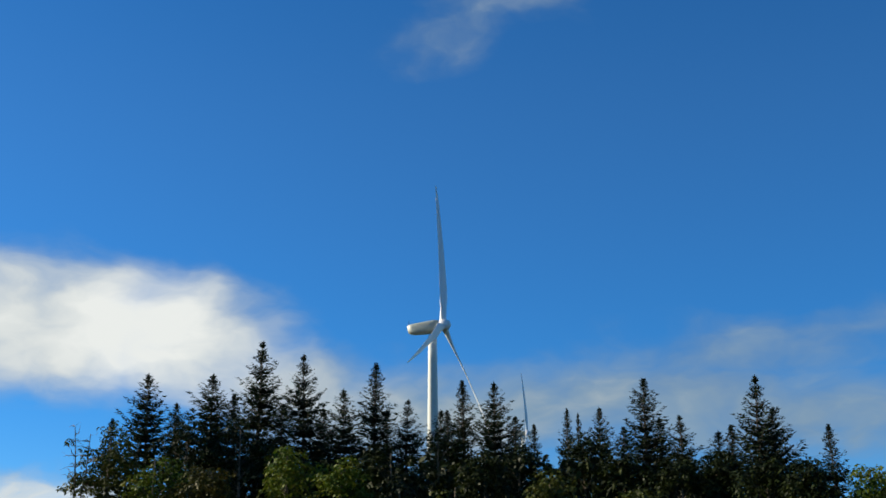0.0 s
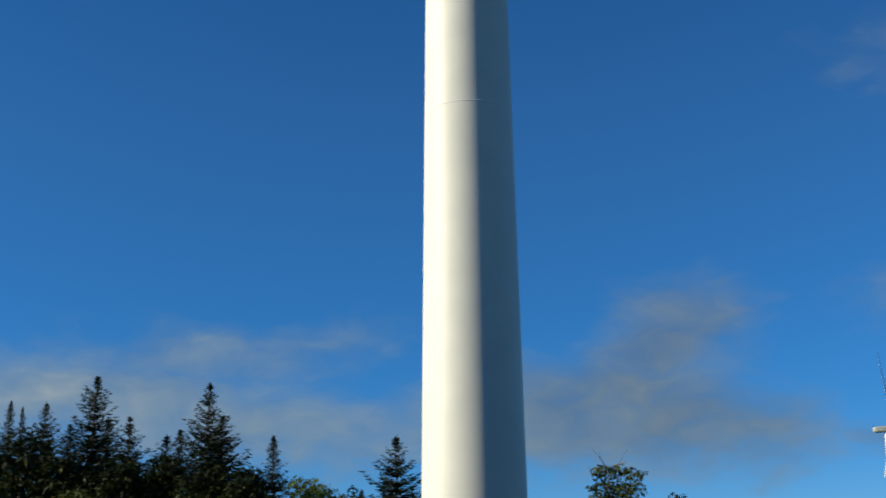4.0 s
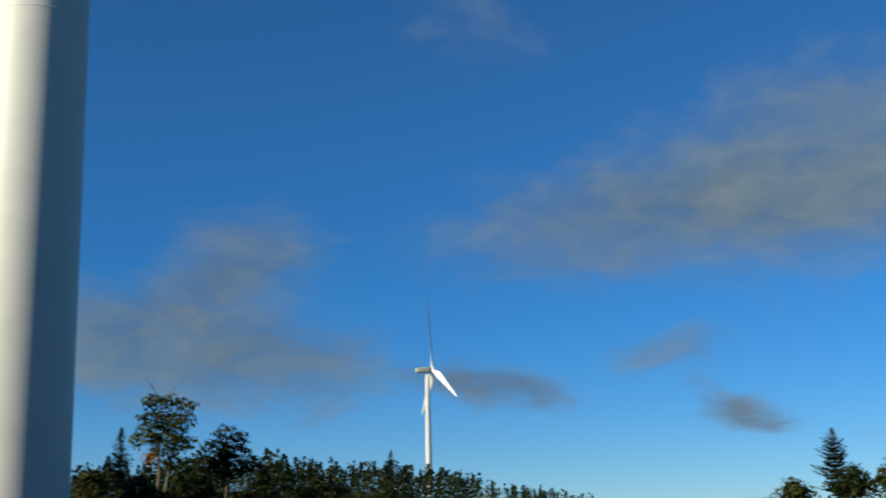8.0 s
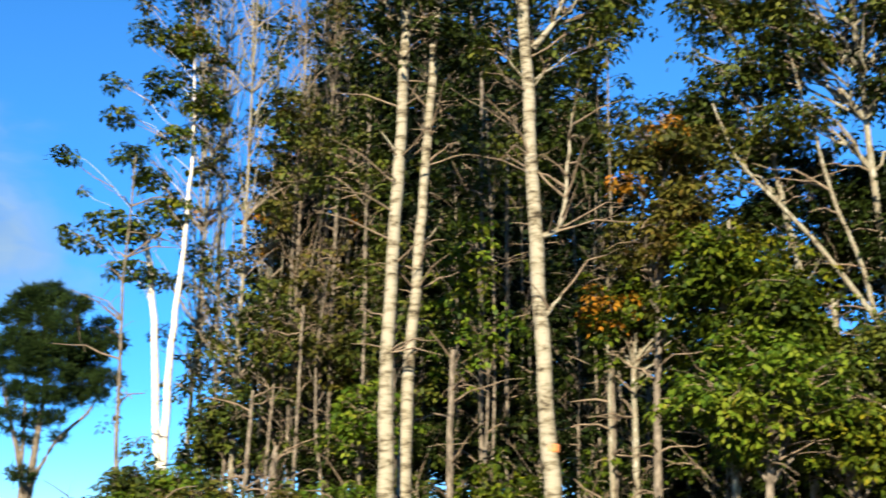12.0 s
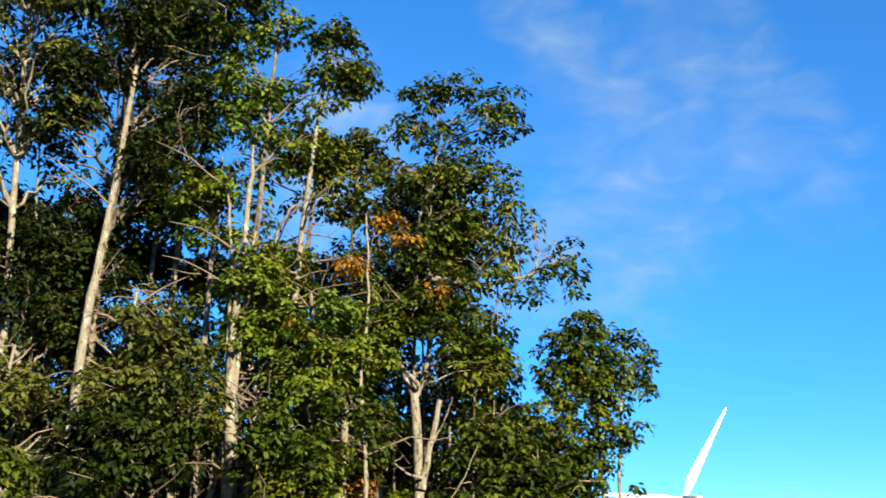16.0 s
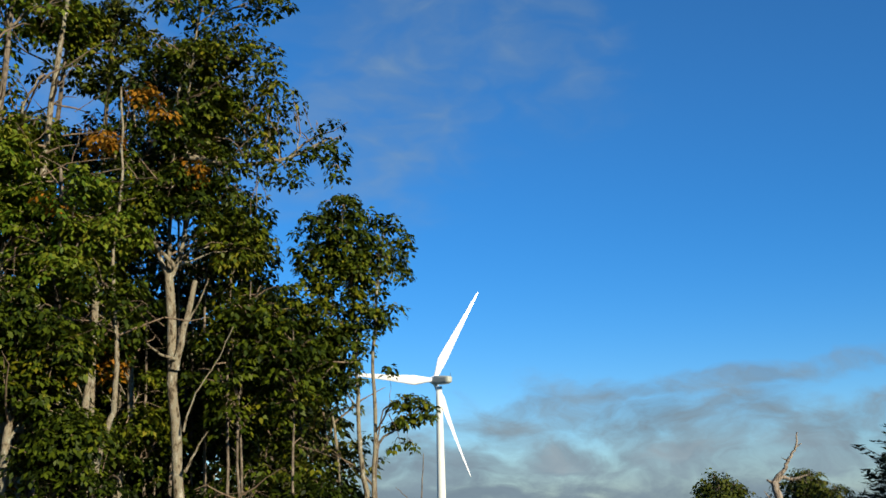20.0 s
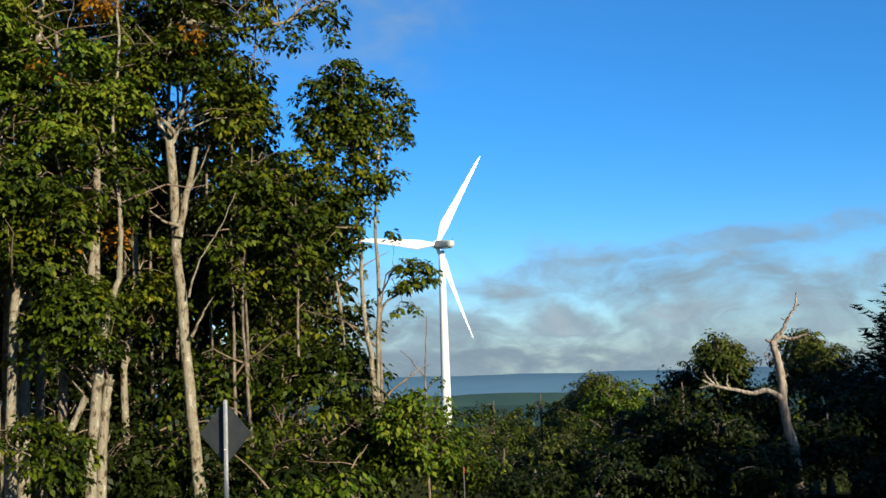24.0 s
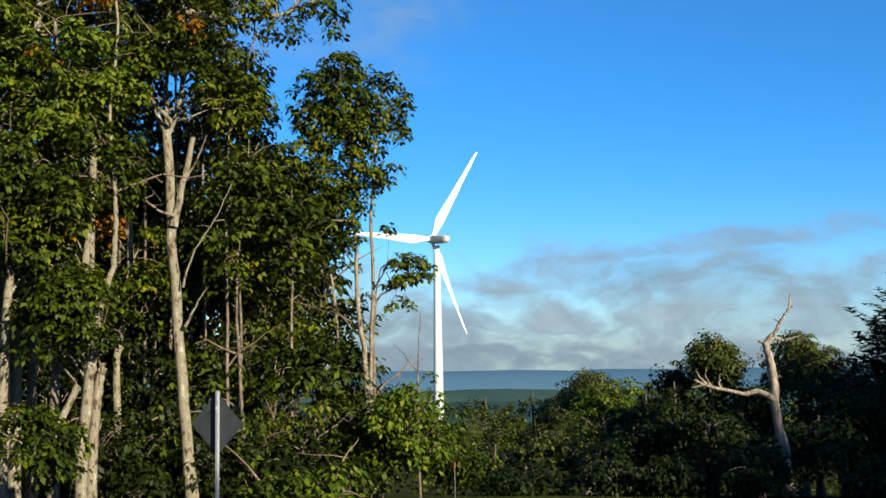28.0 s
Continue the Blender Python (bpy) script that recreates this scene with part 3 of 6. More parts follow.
def as_mesh(bm, name, smooth=True):
    me = bpy.data.meshes.new(name)
    for f in bm.faces:
        f.smooth = smooth and len(f.verts) < 10
    bm.to_mesh(me)
    bm.free()
    return me


def turbine(place, phase, label, facing=FACING, pitch=28):
    root = new("wind_turbine")
    root.location = place
    tagged(root, label, "wind turbine", group="wind turbines")
    part("tower", shared("tower", lambda: as_mesh(lathe([(tower_radius(z), z) for z in (-4, 0, 3, 8, 14, 20, 26, 34, 42, 50, 60, 70, 77.4)], 96), "tower")), "steel", root)
    for z in (21.3, 48.0):
        r = tower_radius(z) + 0.003
        part("flange_seam", shared("seam%d" % z, lambda: as_mesh(lathe([(r - 0.02, z - 0.04), (r, z - 0.03), (r, z + 0.03), (r - 0.02, z + 0.04)], 96), "flange_seam")), "seam", root)
    head = Matrix.Translation((0, 0, HUB)) @ Matrix.Rotation(radians(-facing), 4, "Z") @ Matrix.Rotation(radians(5), 4, "X")
    nac = part("nacelle", shared("nacelle", lambda: as_mesh(nacelle_bmesh(), "nacelle")), "nacelle", root, "grey-white rounded nacelle housing")
    nac.matrix_basis = head
    mast = part("wind_vane_mast", shared("mast", lambda: as_mesh(box(0.12, 0.12, 1.6), "wind_vane_mast", False)), "dark", root)
    mast.matrix_basis = head @ Matrix.Translation((0.5, -6.9, 2.1))
    hub = part("hub", shared("hub", lambda: as_mesh(lathe([(1.3, 0), (1.65, 0.35), (1.7, 1.7), (1.45, 2.5), (0.95, 3.1), (0.3, 3.4)], 32), "hub")), "fibre", root)
    hub.matrix_basis = head @ Matrix.Translation((0, 2.15, 0)) @ Matrix.Rotation(radians(-90), 4, "X")
    for k in range(3):
        b = part("blade", shared("blade", blade_mesh), "fibre", root)
        b.matrix_basis = head @ Matrix.Translation((0, 3.25, 0)) @ Matrix.Rotation(radians(phase + 120 * k), 4, "Y") @ Matrix.Rotation(radians(-3), 4, "X") @ Matrix.Translation((0, 0, 1.3)) @ Matrix.Rotation(radians(-pitch), 4, "Z")
    return root


def on_land(az, d, z):
    p = direction(az) * d
    return (p.x, p.y, z)


TOWER = spot(0, 49.0)
near = turbine(TOWER, 0, "tall white steel wind turbine tower close by, with an arched door")
turbine(on_land(-27.42, 345, 6.5), -3, "white three-bladed wind turbine standing behind a wooded hill")
turbine(on_land(-23.2, 900, 61), 3, "distant wind turbine of which one blade tip shows above the trees")
turbine(on_land(18.6, 740, 30), 0, "white three-bladed wind turbine on a far ridge", 93, 42)
turbine(on_land(118.0, 500, -29.5), 32, "sunlit white wind turbine down the slope")

# ---------------------------------------------------------------- trees


def curve_points(a, b, bend, n, rng):
    """A slightly crooked line from a to b that sags or rises by bend."""
    a, b = np.asarray(a, float), np.asarray(b, float)
    t = np.linspace(0, 1, n)[:, None]
    p = a + (b - a) * t
    p += np.array([0, 0, 1.0]) * bend * 4 * t * (1 - t)
    L = np.linalg.norm(b - a)
    p[1:-1] += rng.normal(size=(n - 2, 3)) * L * 0.025
    return p


def tree(kind, label, trunks, blobs, leaf="leaf", bark="bark", size=0.13, density=1.0, seed=1, group="", dead=0, category="tree", spray=0.34, slim=0.55, limb=0.05, twigs=True, limb_scale=0.7, rise=(-0.2, 0.8), full=1.0, thin_wood="twig", sweep=0.75, gaps=-0.13):
    """A tree from its trunks [(points, radius at base, radius at top, and "dry" where it carries no limbs)] and leaf masses [(x, y, z, radius, height radius, autumn)].
    Limbs run from the trunks to the masses and fork into twigs that carry sprays of leaves."""
    rng = np.random.default_rng(seed)
    base = np.asarray(trunks[0][0][0], float)
    root = new(kind)
    root.location = base
    tagged(root, label, category, group=group)
    wood, thin = Pile(), Pile()
    crown, orange = Pile(), Pile()
    line, rads = [], []
    for pts, r0, r1, *dry in trunks:
        pts = np.asarray(pts, float) - base
        t = np.linspace(0, len(pts) - 1, max(10, 4 * len(pts)))
        p = np.stack([np.interp(t, range(len(pts)), pts[:, k]) for k in range(3)], 1)
        for k in range(2):
            p[1:-1] = 0.25 * p[:-2] + 0.5 * p[1:-1] + 0.25 * p[2:]
        p[1:-1] += rng.normal(size=(len(p) - 2, 3)) * [0.012, 0.012, 0]
        f = t / t[-1]
        r = r0 + (r1 - r0) * f
        r = r * (1 + 0.3 * np.exp(-f * 16)) * rng.uniform(0.94, 1.06, len(r))
        wood.tube(p, r, 9)
        if not dry:
            line.append(p)
            rads.append(r)
    allp, allr = np.concatenate(line), np.concatenate(rads)
    for _ in range(dead):
        i = rng.integers(len(allp) // 4, len(allp) - 1)
        a = rng.uniform(0, 2 * math.pi)
        L = rng.uniform(0.5, 1.7)
        tip = allp[i] + [math.cos(a) * L, math.sin(a) * L, rng.uniform(*rise) * L]
        thin.tube(curve_points(allp[i], tip, 0.1, 5, rng), np.linspace(0.028, 0.006, 5), 4)
        mid = 0.5 * (allp[i] + tip)
        thin.tube(curve_points(mid, mid + rng.normal(size=3) * 0.4 + [0, 0, 0.2], 0, 4, rng), np.linspace(0.012, 0.004, 4), 3)
    for x, y, z, rad, high, autumn in blobs:
        c = np.array([x, y, z]) - base
        side = np.linalg.norm(allp[:, :2] - c[:2], axis=1)
        d = side + np.abs(allp[:, 2] - (c[2] - sweep * side - 0.3 * rad))     # limbs sweep upwards
        i = int(np.argmin(d))
        r_limb = limb_scale * min(max(limb * math.sqrt(max(rad, 0.2)), 0.015), allr[i] * 0.75)
        k = 8 if limb > 0.05 else 6
        path = curve_points(allp[i], c, 0.10 * np.linalg.norm(c - allp[i]), k, rng)
        wood.tube(path, np.linspace(r_limb, r_limb * 0.3, k), k - 2 if limb > 0.05 else 3)
        n = max(3, int(density * 30 * (rad / 0.34 / 2.2) ** 2 * (0.5 + 0.5 * high / rad)))
        u = rng.normal(size=(3 * n, 3)) + [0, 0, 0.25]
        u /= np.linalg.norm(u, axis=1)[:, None]
        rr = rng.uniform(0.3, 1.0, 3 * n) ** 0.5
        lump = 0.95 + 0.3 * np.array([noise.noise(Vector(q * 1.6) + Vector((seed * 3.1, x, z))) for q in u])
        pos = c + u * (rr * lump)[:, None] * [rad, rad, high]
        kept = []                              # clumps keep clear of one another
        for k in range(3 * n):
            if len(kept) < n and all(abs(pos[k] - pos[o]) @ (1.0, 1.0, 0.8) > spray * 1.15 for o in kept):
                kept.append(k)
        if size < 0.15 and leaf != "pine":     # foliage gathers in shelves with gaps between
            gap = min(gaps, -0.3) if leaf == "leafdark" else gaps
            kept = [k for k in kept if noise.noise(Vector((pos[k] + base) * (0.9, 0.9, 1.5)) + Vector((0, 0, seed * 1.7))) > gap]
        if not kept:
            continue
        pos, u = pos[kept], u[kept]
        axes = u * [0.3, 0.3, 0.1] + [0, 0, 0.9] + rng.normal(size=u.shape) * 0.16
        for k, q in enumerate(pos):
            if twigs and k % 3 == 0:
                s = path[rng.integers(2, len(path))]
                thin.tube(curve_points(s, q, 0.08, 4, rng), [0.019, 0.013, 0.009, 0.005], 3)
        m = max(6, int((23 if leaf == "pine" or size < 0.15 else 18) * full * (spray / 0.34) ** 2 * (0.11 / size)))
        if leaf == "pine":
            crown.brushes(pos, u * [1, 1, 0.4] + [0, 0, 0.7], m, size, rng, slim)
        else:
            (orange if autumn else crown).sprays(pos, axes, m, spray * 0.82, size * (1.22 if size < 0.15 else 1.18), rng, slim)
    part("trunk", wood, bark, root, smooth=True)
    if thin.n:
        tagged(part("brushwood", thin, thin_wood if bark != "deadwood" else bark, root), kind="stuff")
    if crown.n:
        part("crown", crown, leaf, root)
    if orange.n:
        part("autumn_leaves", orange, "autumn", root, "patch of orange autumn leaves")
    return root


def masses(az, el, d, wide, high, count, seed, rad=(0.6, 1.2), autumn=0.0, shape="egg", deep=None):
    """Leaf masses filling a crown centred at (az, el, d), with half width and half height in metres."""
    rng = np.random.default_rng(seed)
    c = aloft(az, el, d)
    side = np.array([math.cos(radians(az)), -math.sin(radians(az)), 0])
    far = np.array([math.sin(radians(az)), math.cos(radians(az)), 0])
    deep = deep or wide
    out = []
    for _ in range(count):
        u = rng.normal(size=3)
        u /= np.linalg.norm(u)
        u *= rng.uniform(0.15, 1) ** 0.45
        k = 1.0
        if shape == "egg":
            k = 1.0 - 0.35 * max(u[2], 0)
        r = rng.uniform(*rad)
        p = c + side * u[0] * max(wide - r * 0.6, 0.1) * k + far * u[1] * max(deep - r * 0.6, 0.1) * k + np.array([0, 0, u[2] * max(high - r * 0.5, 0.1)])
        out.append((*p, r, r * rng.uniform(0.55, 0.85), rng.random() < autumn))
    return out


def stem(d, *azel):
    """A trunk line through (azimuth, elevation) at distance d, from the ground up."""
    first = spot(azel[0][0], d)
    pts = [np.array(first) - [0, 0, 0.15]]
    for az, el, *dd in azel[1:]:
        pts.append(aloft(az, el, d + (dd[0] if dd else 0)))
    return pts


def blob(az, el, d, rad, high=None, autumn=False):
    return (*aloft(az, el, d), rad, high or rad * 0.7, autumn)


def conifer_parts(height, radius, seed, tiers=30, dense=1.0, card=0.42, bare=0.2):
    """Trunk and needles of a spruce of that height, foot at the origin."""
    rng = np.random.default_rng(seed)
    wood, needles = Pile(), Pile()
    lean = rng.normal(size=2) * 0.02 * height
    top = np.array([lean[0], lean[1], height])
    zt = np.linspace(0, 1, 8)[:, None]
    wood.tube(top * zt + np.array([0, 0, -0.3]) * (1 - zt), np.linspace(0.016 * height + 0.03, 0.015, 8), 7)
    for k in range(tiers):
        f = bare + (1 - bare) * (1 - (1 - (k + rng.uniform(-0.5, 0.5)) / tiers) ** 1.35) if k else bare
        f = min(max(f, 0.03), 0.99)
        reach = radius * 1.66 * (1 - math.exp(-(1 - f) * height * 0.145)) * rng.uniform(0.62, 1.22) + 0.05
        c = top * f
        count = 5 if f > 0.75 else 7
        turn0 = rng.uniform(0, 6.28)
        for b in range(count):
            if rng.random() < 0.08:
                continue
            a = turn0 + 2 * math.pi * b / count + rng.uniform(-0.35, 0.35)
            L = reach * rng.uniform(0.6, 1.18)
            out = np.array([math.cos(a), math.sin(a), 0])
            drop = (0.32 - 0.75 * f) * L
            n = max(3, int(dense * L / 0.225))
            s = (np.arange(n) + 0.6) / n
            line = c + out * (s * L)[:, None] + np.array([0, 0, 1.0]) * (-drop * s * 1.2 + 0.34 * L * s ** 3 - 0.02 * L)[:, None]
            wood.tube(np.stack([c, line[n // 2], line[-1]]), [0.03 + 0.01 * L, 0.02, 0.008], 3)
            side = np.array([-out[1], out[0], 0])
            w = 0.40 * L * (1 - s) ** 0.7 * np.minimum(1, s * 3) + 0.06
            for sg in (-1, 0, 1):
                q = line + side * (sg * w * 0.5)[:, None] + rng.normal(size=(n, 3)) * 0.05
                q[:, 2] -= abs(sg) * w * 0.18
                dirv = out * 0.6 + side * sg * 0.8
                dirv = dirv / np.linalg.norm(dirv)
                size = card * (0.5 + 0.5 * min(1, (1 - f) * 3)) * rng.uniform(0.7, 1.25, n)
                d3 = dirv[None] + rng.normal(size=(n, 3)) * 0.22
                d3 /= np.linalg.norm(d3, axis=1)[:, None]
                nrm = np.cross(d3, rng.normal(size=(n, 3)) * 0.5 + [0, 0, 1.0])
                nrm /= np.linalg.norm(nrm, axis=1)[:, None] + 1e-9
                hang = np.array([0, 0, -0.13])
                v = np.stack([q - d3 * size[:, None] * 0.45, q + nrm * size[:, None] * 0.12 + hang * 0.6, q + d3 * size[:, None] * 0.55, q - nrm * size[:, None] * 0.12 + hang * 0.6], 1)
                needles.add(v, np.arange(4 * n).reshape(n, 4))
    tip = np.repeat(top[None], 10, 0) - np.array([0, 0, 1.0]) * np.linspace(0, 0.5, 10)[:, None]
    needles.leaves(tip, card * 0.7, rng, 0.1, 0.3, -0.6)
    return wood.mesh("trunk", True), needles.mesh("crown")


SPRUCE = [conifer_parts(h, r, 40 + i, t, dn, cd) for i, (h, r, t, dn, cd) in enumerate(((14, 2.1, 34, 1.3, 0.55), (13, 2.5, 30, 1.3, 0.6), (12, 1.7, 32, 1.3, 0.5), (15, 2.2, 40, 1.2, 0.55), (14, 2.4, 20, 0.5, 1.0)))]
SPRUCE_HEIGHT = (14, 13, 12, 15, 14)


def spruce(az, d, top_el, kind=0, turn=0.0, wide=1.0, label="dark green spruce with drooping branches on a hillside", group="spruces on the hill"):
    """A spruce whose tip stands at that elevation."""
    foot = spot(az, d)
    tall = EYE + d * math.tan(radians(top_el)) - foot.z
    s = tall / SPRUCE_HEIGHT[kind]
    root = new("spruce_tree")
    root.matrix_basis = Matrix.Translation(foot) @ Matrix.Rotation(turn, 4, "Z") @ Matrix.Diagonal((wide * s ** 0.6, wide * s ** 0.6, s, 1))
    tagged(root, label, "tree", group=group)
    part("trunk", SPRUCE[kind][0], "darkbark", root)
    part("crown", SPRUCE[kind][1], "spruce", root)
    return root


# the wooded hill: spruces
for i, (az, el, d, kind, wide) in enumerate((
        (-40.6, 11.4, 88, 1, 1.0), (-42.3, 9.3, 84, 2, 1.0), (-37.8, 11.4, 90, 1, 1.15), (-35.7, 13.1, 92, 0, 1.05), (-33.4, 12.5, 90, 0, 1.0),
        (-31.5, 10.9, 86, 1, 0.9), (-30.3, 12.1, 90, 2, 1.1), (-28.8, 10.4, 88, 0, 0.9), (-25.9, 11.3, 92, 2, 1.0), (-24.5, 11.2, 90, 1, 0.9),
        (-22.7, 9.2, 86, 2, 0.8), (-21.2, 9.9, 96, 2, 0.7), (-20.6, 9.7, 98, 2, 0.5), (-19.7, 9.9, 95, 1, 0.8), (-17.6, 11.2, 84, 3, 1.05), (-15.8, 9.4, 82, 0, 1.0),
        (-12.6, 11.0, 78, 0, 0.95), (-11.9, 9.6, 80, 1, 0.9), (-9.2, 8.7, 76, 2, 0.9), (-10.3, 7.2, 74, 1, 0.8), (-3.45, 8.68, 62, 1, 0.95), (-5.3, 6.3, 70, 2, 0.8),
        (-39.3, 10.1, 94, 3, 1.0), (-36.6, 10.6, 95, 2, 1.1), (-34.6, 10.2, 96, 3, 1.1), (-32.4, 10.0, 94, 1, 1.1), (-29.5, 9.8, 93, 3, 1.0), (-27.2, 9.9, 95, 1, 1.0),
        (-26.6, 9.9, 90, 2, 1.0), (-23.6, 9.6, 94, 3, 1.0), (-16.7, 9.3, 88, 1, 1.0), (-14.3, 8.6, 84, 1, 1.0), (-13.5, 8.9, 82, 2, 1.0), (-18.6, 9.0, 92, 3, 1.0))):
    spruce(az, d, el, kind, i * 1.3, wide)
spruce(4.5, 64, 5.75, 2, 0.4, 0.75, "small dark spruce beside leafy saplings", "spruces by the tower")
spruce(36.9, 58, 5.0, 1, 0.9, 0.75, "small lone spruce on the skyline", "spruces by the tower")
spruce(16.8, 210, 4.65, 2, 0.2, 0.9, "single spruce rising from a far wooded ridge", "spruces by the tower")
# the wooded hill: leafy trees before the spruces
# leafdark trees here carry the hillside's shade in their colour
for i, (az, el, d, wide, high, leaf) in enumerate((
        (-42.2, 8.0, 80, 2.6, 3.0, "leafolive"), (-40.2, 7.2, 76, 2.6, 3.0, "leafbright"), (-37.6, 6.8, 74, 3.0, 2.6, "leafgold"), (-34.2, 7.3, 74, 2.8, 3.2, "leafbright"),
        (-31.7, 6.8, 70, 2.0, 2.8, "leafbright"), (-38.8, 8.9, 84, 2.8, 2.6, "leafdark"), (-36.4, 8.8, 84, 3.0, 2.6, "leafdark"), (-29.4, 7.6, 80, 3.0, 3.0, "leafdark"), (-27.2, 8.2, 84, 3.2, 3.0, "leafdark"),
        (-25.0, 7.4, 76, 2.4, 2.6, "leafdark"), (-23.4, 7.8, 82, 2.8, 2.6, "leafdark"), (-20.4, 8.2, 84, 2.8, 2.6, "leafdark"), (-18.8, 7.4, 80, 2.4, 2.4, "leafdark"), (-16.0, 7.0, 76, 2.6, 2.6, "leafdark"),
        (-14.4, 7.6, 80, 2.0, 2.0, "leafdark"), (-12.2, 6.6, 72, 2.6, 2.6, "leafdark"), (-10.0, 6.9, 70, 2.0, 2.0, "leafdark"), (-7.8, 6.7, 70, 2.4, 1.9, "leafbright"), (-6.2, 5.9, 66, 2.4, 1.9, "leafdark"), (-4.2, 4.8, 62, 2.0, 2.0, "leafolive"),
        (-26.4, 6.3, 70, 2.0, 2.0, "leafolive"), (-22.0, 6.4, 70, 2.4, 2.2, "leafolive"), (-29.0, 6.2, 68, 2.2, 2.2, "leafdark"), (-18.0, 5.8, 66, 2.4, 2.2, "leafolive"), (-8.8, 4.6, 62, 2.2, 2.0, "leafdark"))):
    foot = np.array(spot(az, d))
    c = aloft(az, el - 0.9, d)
    tree("leafy_tree", {"leafgold": "small hillside tree turning olive gold", "leafbright": "yellow-green leafy tree on the hillside", "leafolive": "olive green leafy tree on the hillside", "leafdark": "dark green leafy hillside tree with shade in its leaf colour"}[leaf],
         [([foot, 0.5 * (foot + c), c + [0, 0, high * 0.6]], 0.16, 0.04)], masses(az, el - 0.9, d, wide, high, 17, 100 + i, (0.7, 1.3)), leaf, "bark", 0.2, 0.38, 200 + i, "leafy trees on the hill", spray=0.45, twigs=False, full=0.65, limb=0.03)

# bare shrub at the hill's end
foot = np.array(spot(-43.7, 80))
tree("bare_shrub", "thin almost leafless shrub at the end of the hill", [([foot, aloft(-43.6, 6.5, 80), aloft(-43.8, 8.9, 80)], 0.09, 0.02), ([foot, aloft(-43.2, 6.8, 80), aloft(-43.1, 8.6, 80)], 0.07, 0.02)],
     [blob(-43.9, 6.2, 80, 0.6), blob(-43.2, 7.9, 80, 0.45), blob(-43.9, 8.2, 80, 0.4)], "leafolive", "bark", 0.2, 0.35, 5, dead=40, category="shrub", spray=0.5)

# saplings beside the near tower
tree("sapling", "slender sapling with green and reddish leaves", [(stem(56, (6.2, 3), (6.3, 5), (6.2, 7.0)), 0.07, 0.02), (stem(56, (6.2, 3), (6.9, 5.2), (7.3, 7.0)), 0.05, 0.02)],
     [blob(5.9, 7.0, 56, 0.5), blob(6.6, 7.0, 56, 0.45), blob(7.3, 6.9, 56, 0.5), blob(6.0, 6.2, 56, 0.7), blob(7.0, 6.1, 56, 0.75), blob(5.6, 5.4, 56, 0.6), blob(6.5, 5.2, 56, 0.8), blob(7.3, 5.2, 56, 0.6), blob(6.0, 4.5, 56, 0.5, None, True), blob(6.9, 4.4, 56, 0.5)],
     "leaf", "palebark", 0.15, 2.4, 21, "saplings", dead=10, spray=0.3, full=1.6)
tree("sapling", "bushy green sapling on the skyline", [(stem(58, (9.3, 3), (9.3, 4.6), (9.2, 5.8)), 0.06, 0.02)],
     [blob(9.2, 5.6, 58, 0.55), blob(9.9, 5.4, 58, 0.4), blob(8.8, 4.9, 58, 0.7), blob(9.7, 4.8, 58, 0.75), blob(9.3, 4.1, 58, 0.9), blob(10.4, 4.2, 58, 0.5), blob(8.3, 4.2, 58, 0.6)], "leafdark", "bark", 0.15, 2.4, 22, "saplings", spray=0.3, full=1.6)
for i, (az, el, d, wide, leaf) in enumerate(((3.4, 3.6, 60, 1.4, "leafolive"), (5.5, 3.2, 52, 1.6, "leafdark"), (8.0, 3.3, 55, 1.6, "leafdark"), (11.4, 3.9, 62, 1.5, "leafdark"), (7.0, 2.6, 50, 1.6, "leafolive"), (10.5, 2.9, 56, 1.8, "leafdark"),
                                             (13.5, 3.2, 66, 1.8, "leafdark"), (2.8, 2.9, 58, 1.2, "leafgold"), (39.4, 3.1, 50, 0.8, "leafolive"), (42.8, 3.3, 42, 0.9, "leafolive"), (44.6, 3.7, 40, 0.9, "leafbright"), (37.6, 2.9, 52, 1.0, "leafdark"), (35.0, 2.5, 60, 1.2, "leafolive"), (41.0, 2.4, 46, 1.0, "leafbright"))):
    foot = np.array(spot(az, d))
    tree("shrub", "low leafy shrub at the edge of the clearing", [([foot, aloft(az, el, d)], 0.05, 0.02)], masses(az, el - 0.3, d, wide, 0.8, 12, 300 + i, (0.35, 0.7)), leaf, "bark", 0.18, 1.0, 320 + i, "shrubs", category="shrub", spray=0.4)
tree("sapling", "thin upright sapling with sparse leaves", [(stem(41, (44.9, 2), (44.9, 4), (44.7, 5.3)), 0.03, 0.01)], [blob(44.6, 5.2, 41, 0.22), blob(45.1, 4.7, 41, 0.22), blob(44.7, 4.3, 41, 0.3)], "leafolive", "bark", 0.11, 0.8, 23, "saplings", spray=0.3)
for k, az in enumerate((39.3, 39.6)):
    tree("sapling", "bare thin sapling stem with a tuft at its tip", [(stem(50, (az, 2), (az, 3.4), (az - 0.05, 4.2)), 0.02, 0.008)], [blob(az, 4.2, 50, 0.12)], "leafolive", "bark", 0.1, 0.8, 24 + k, "saplings", spray=0.2)


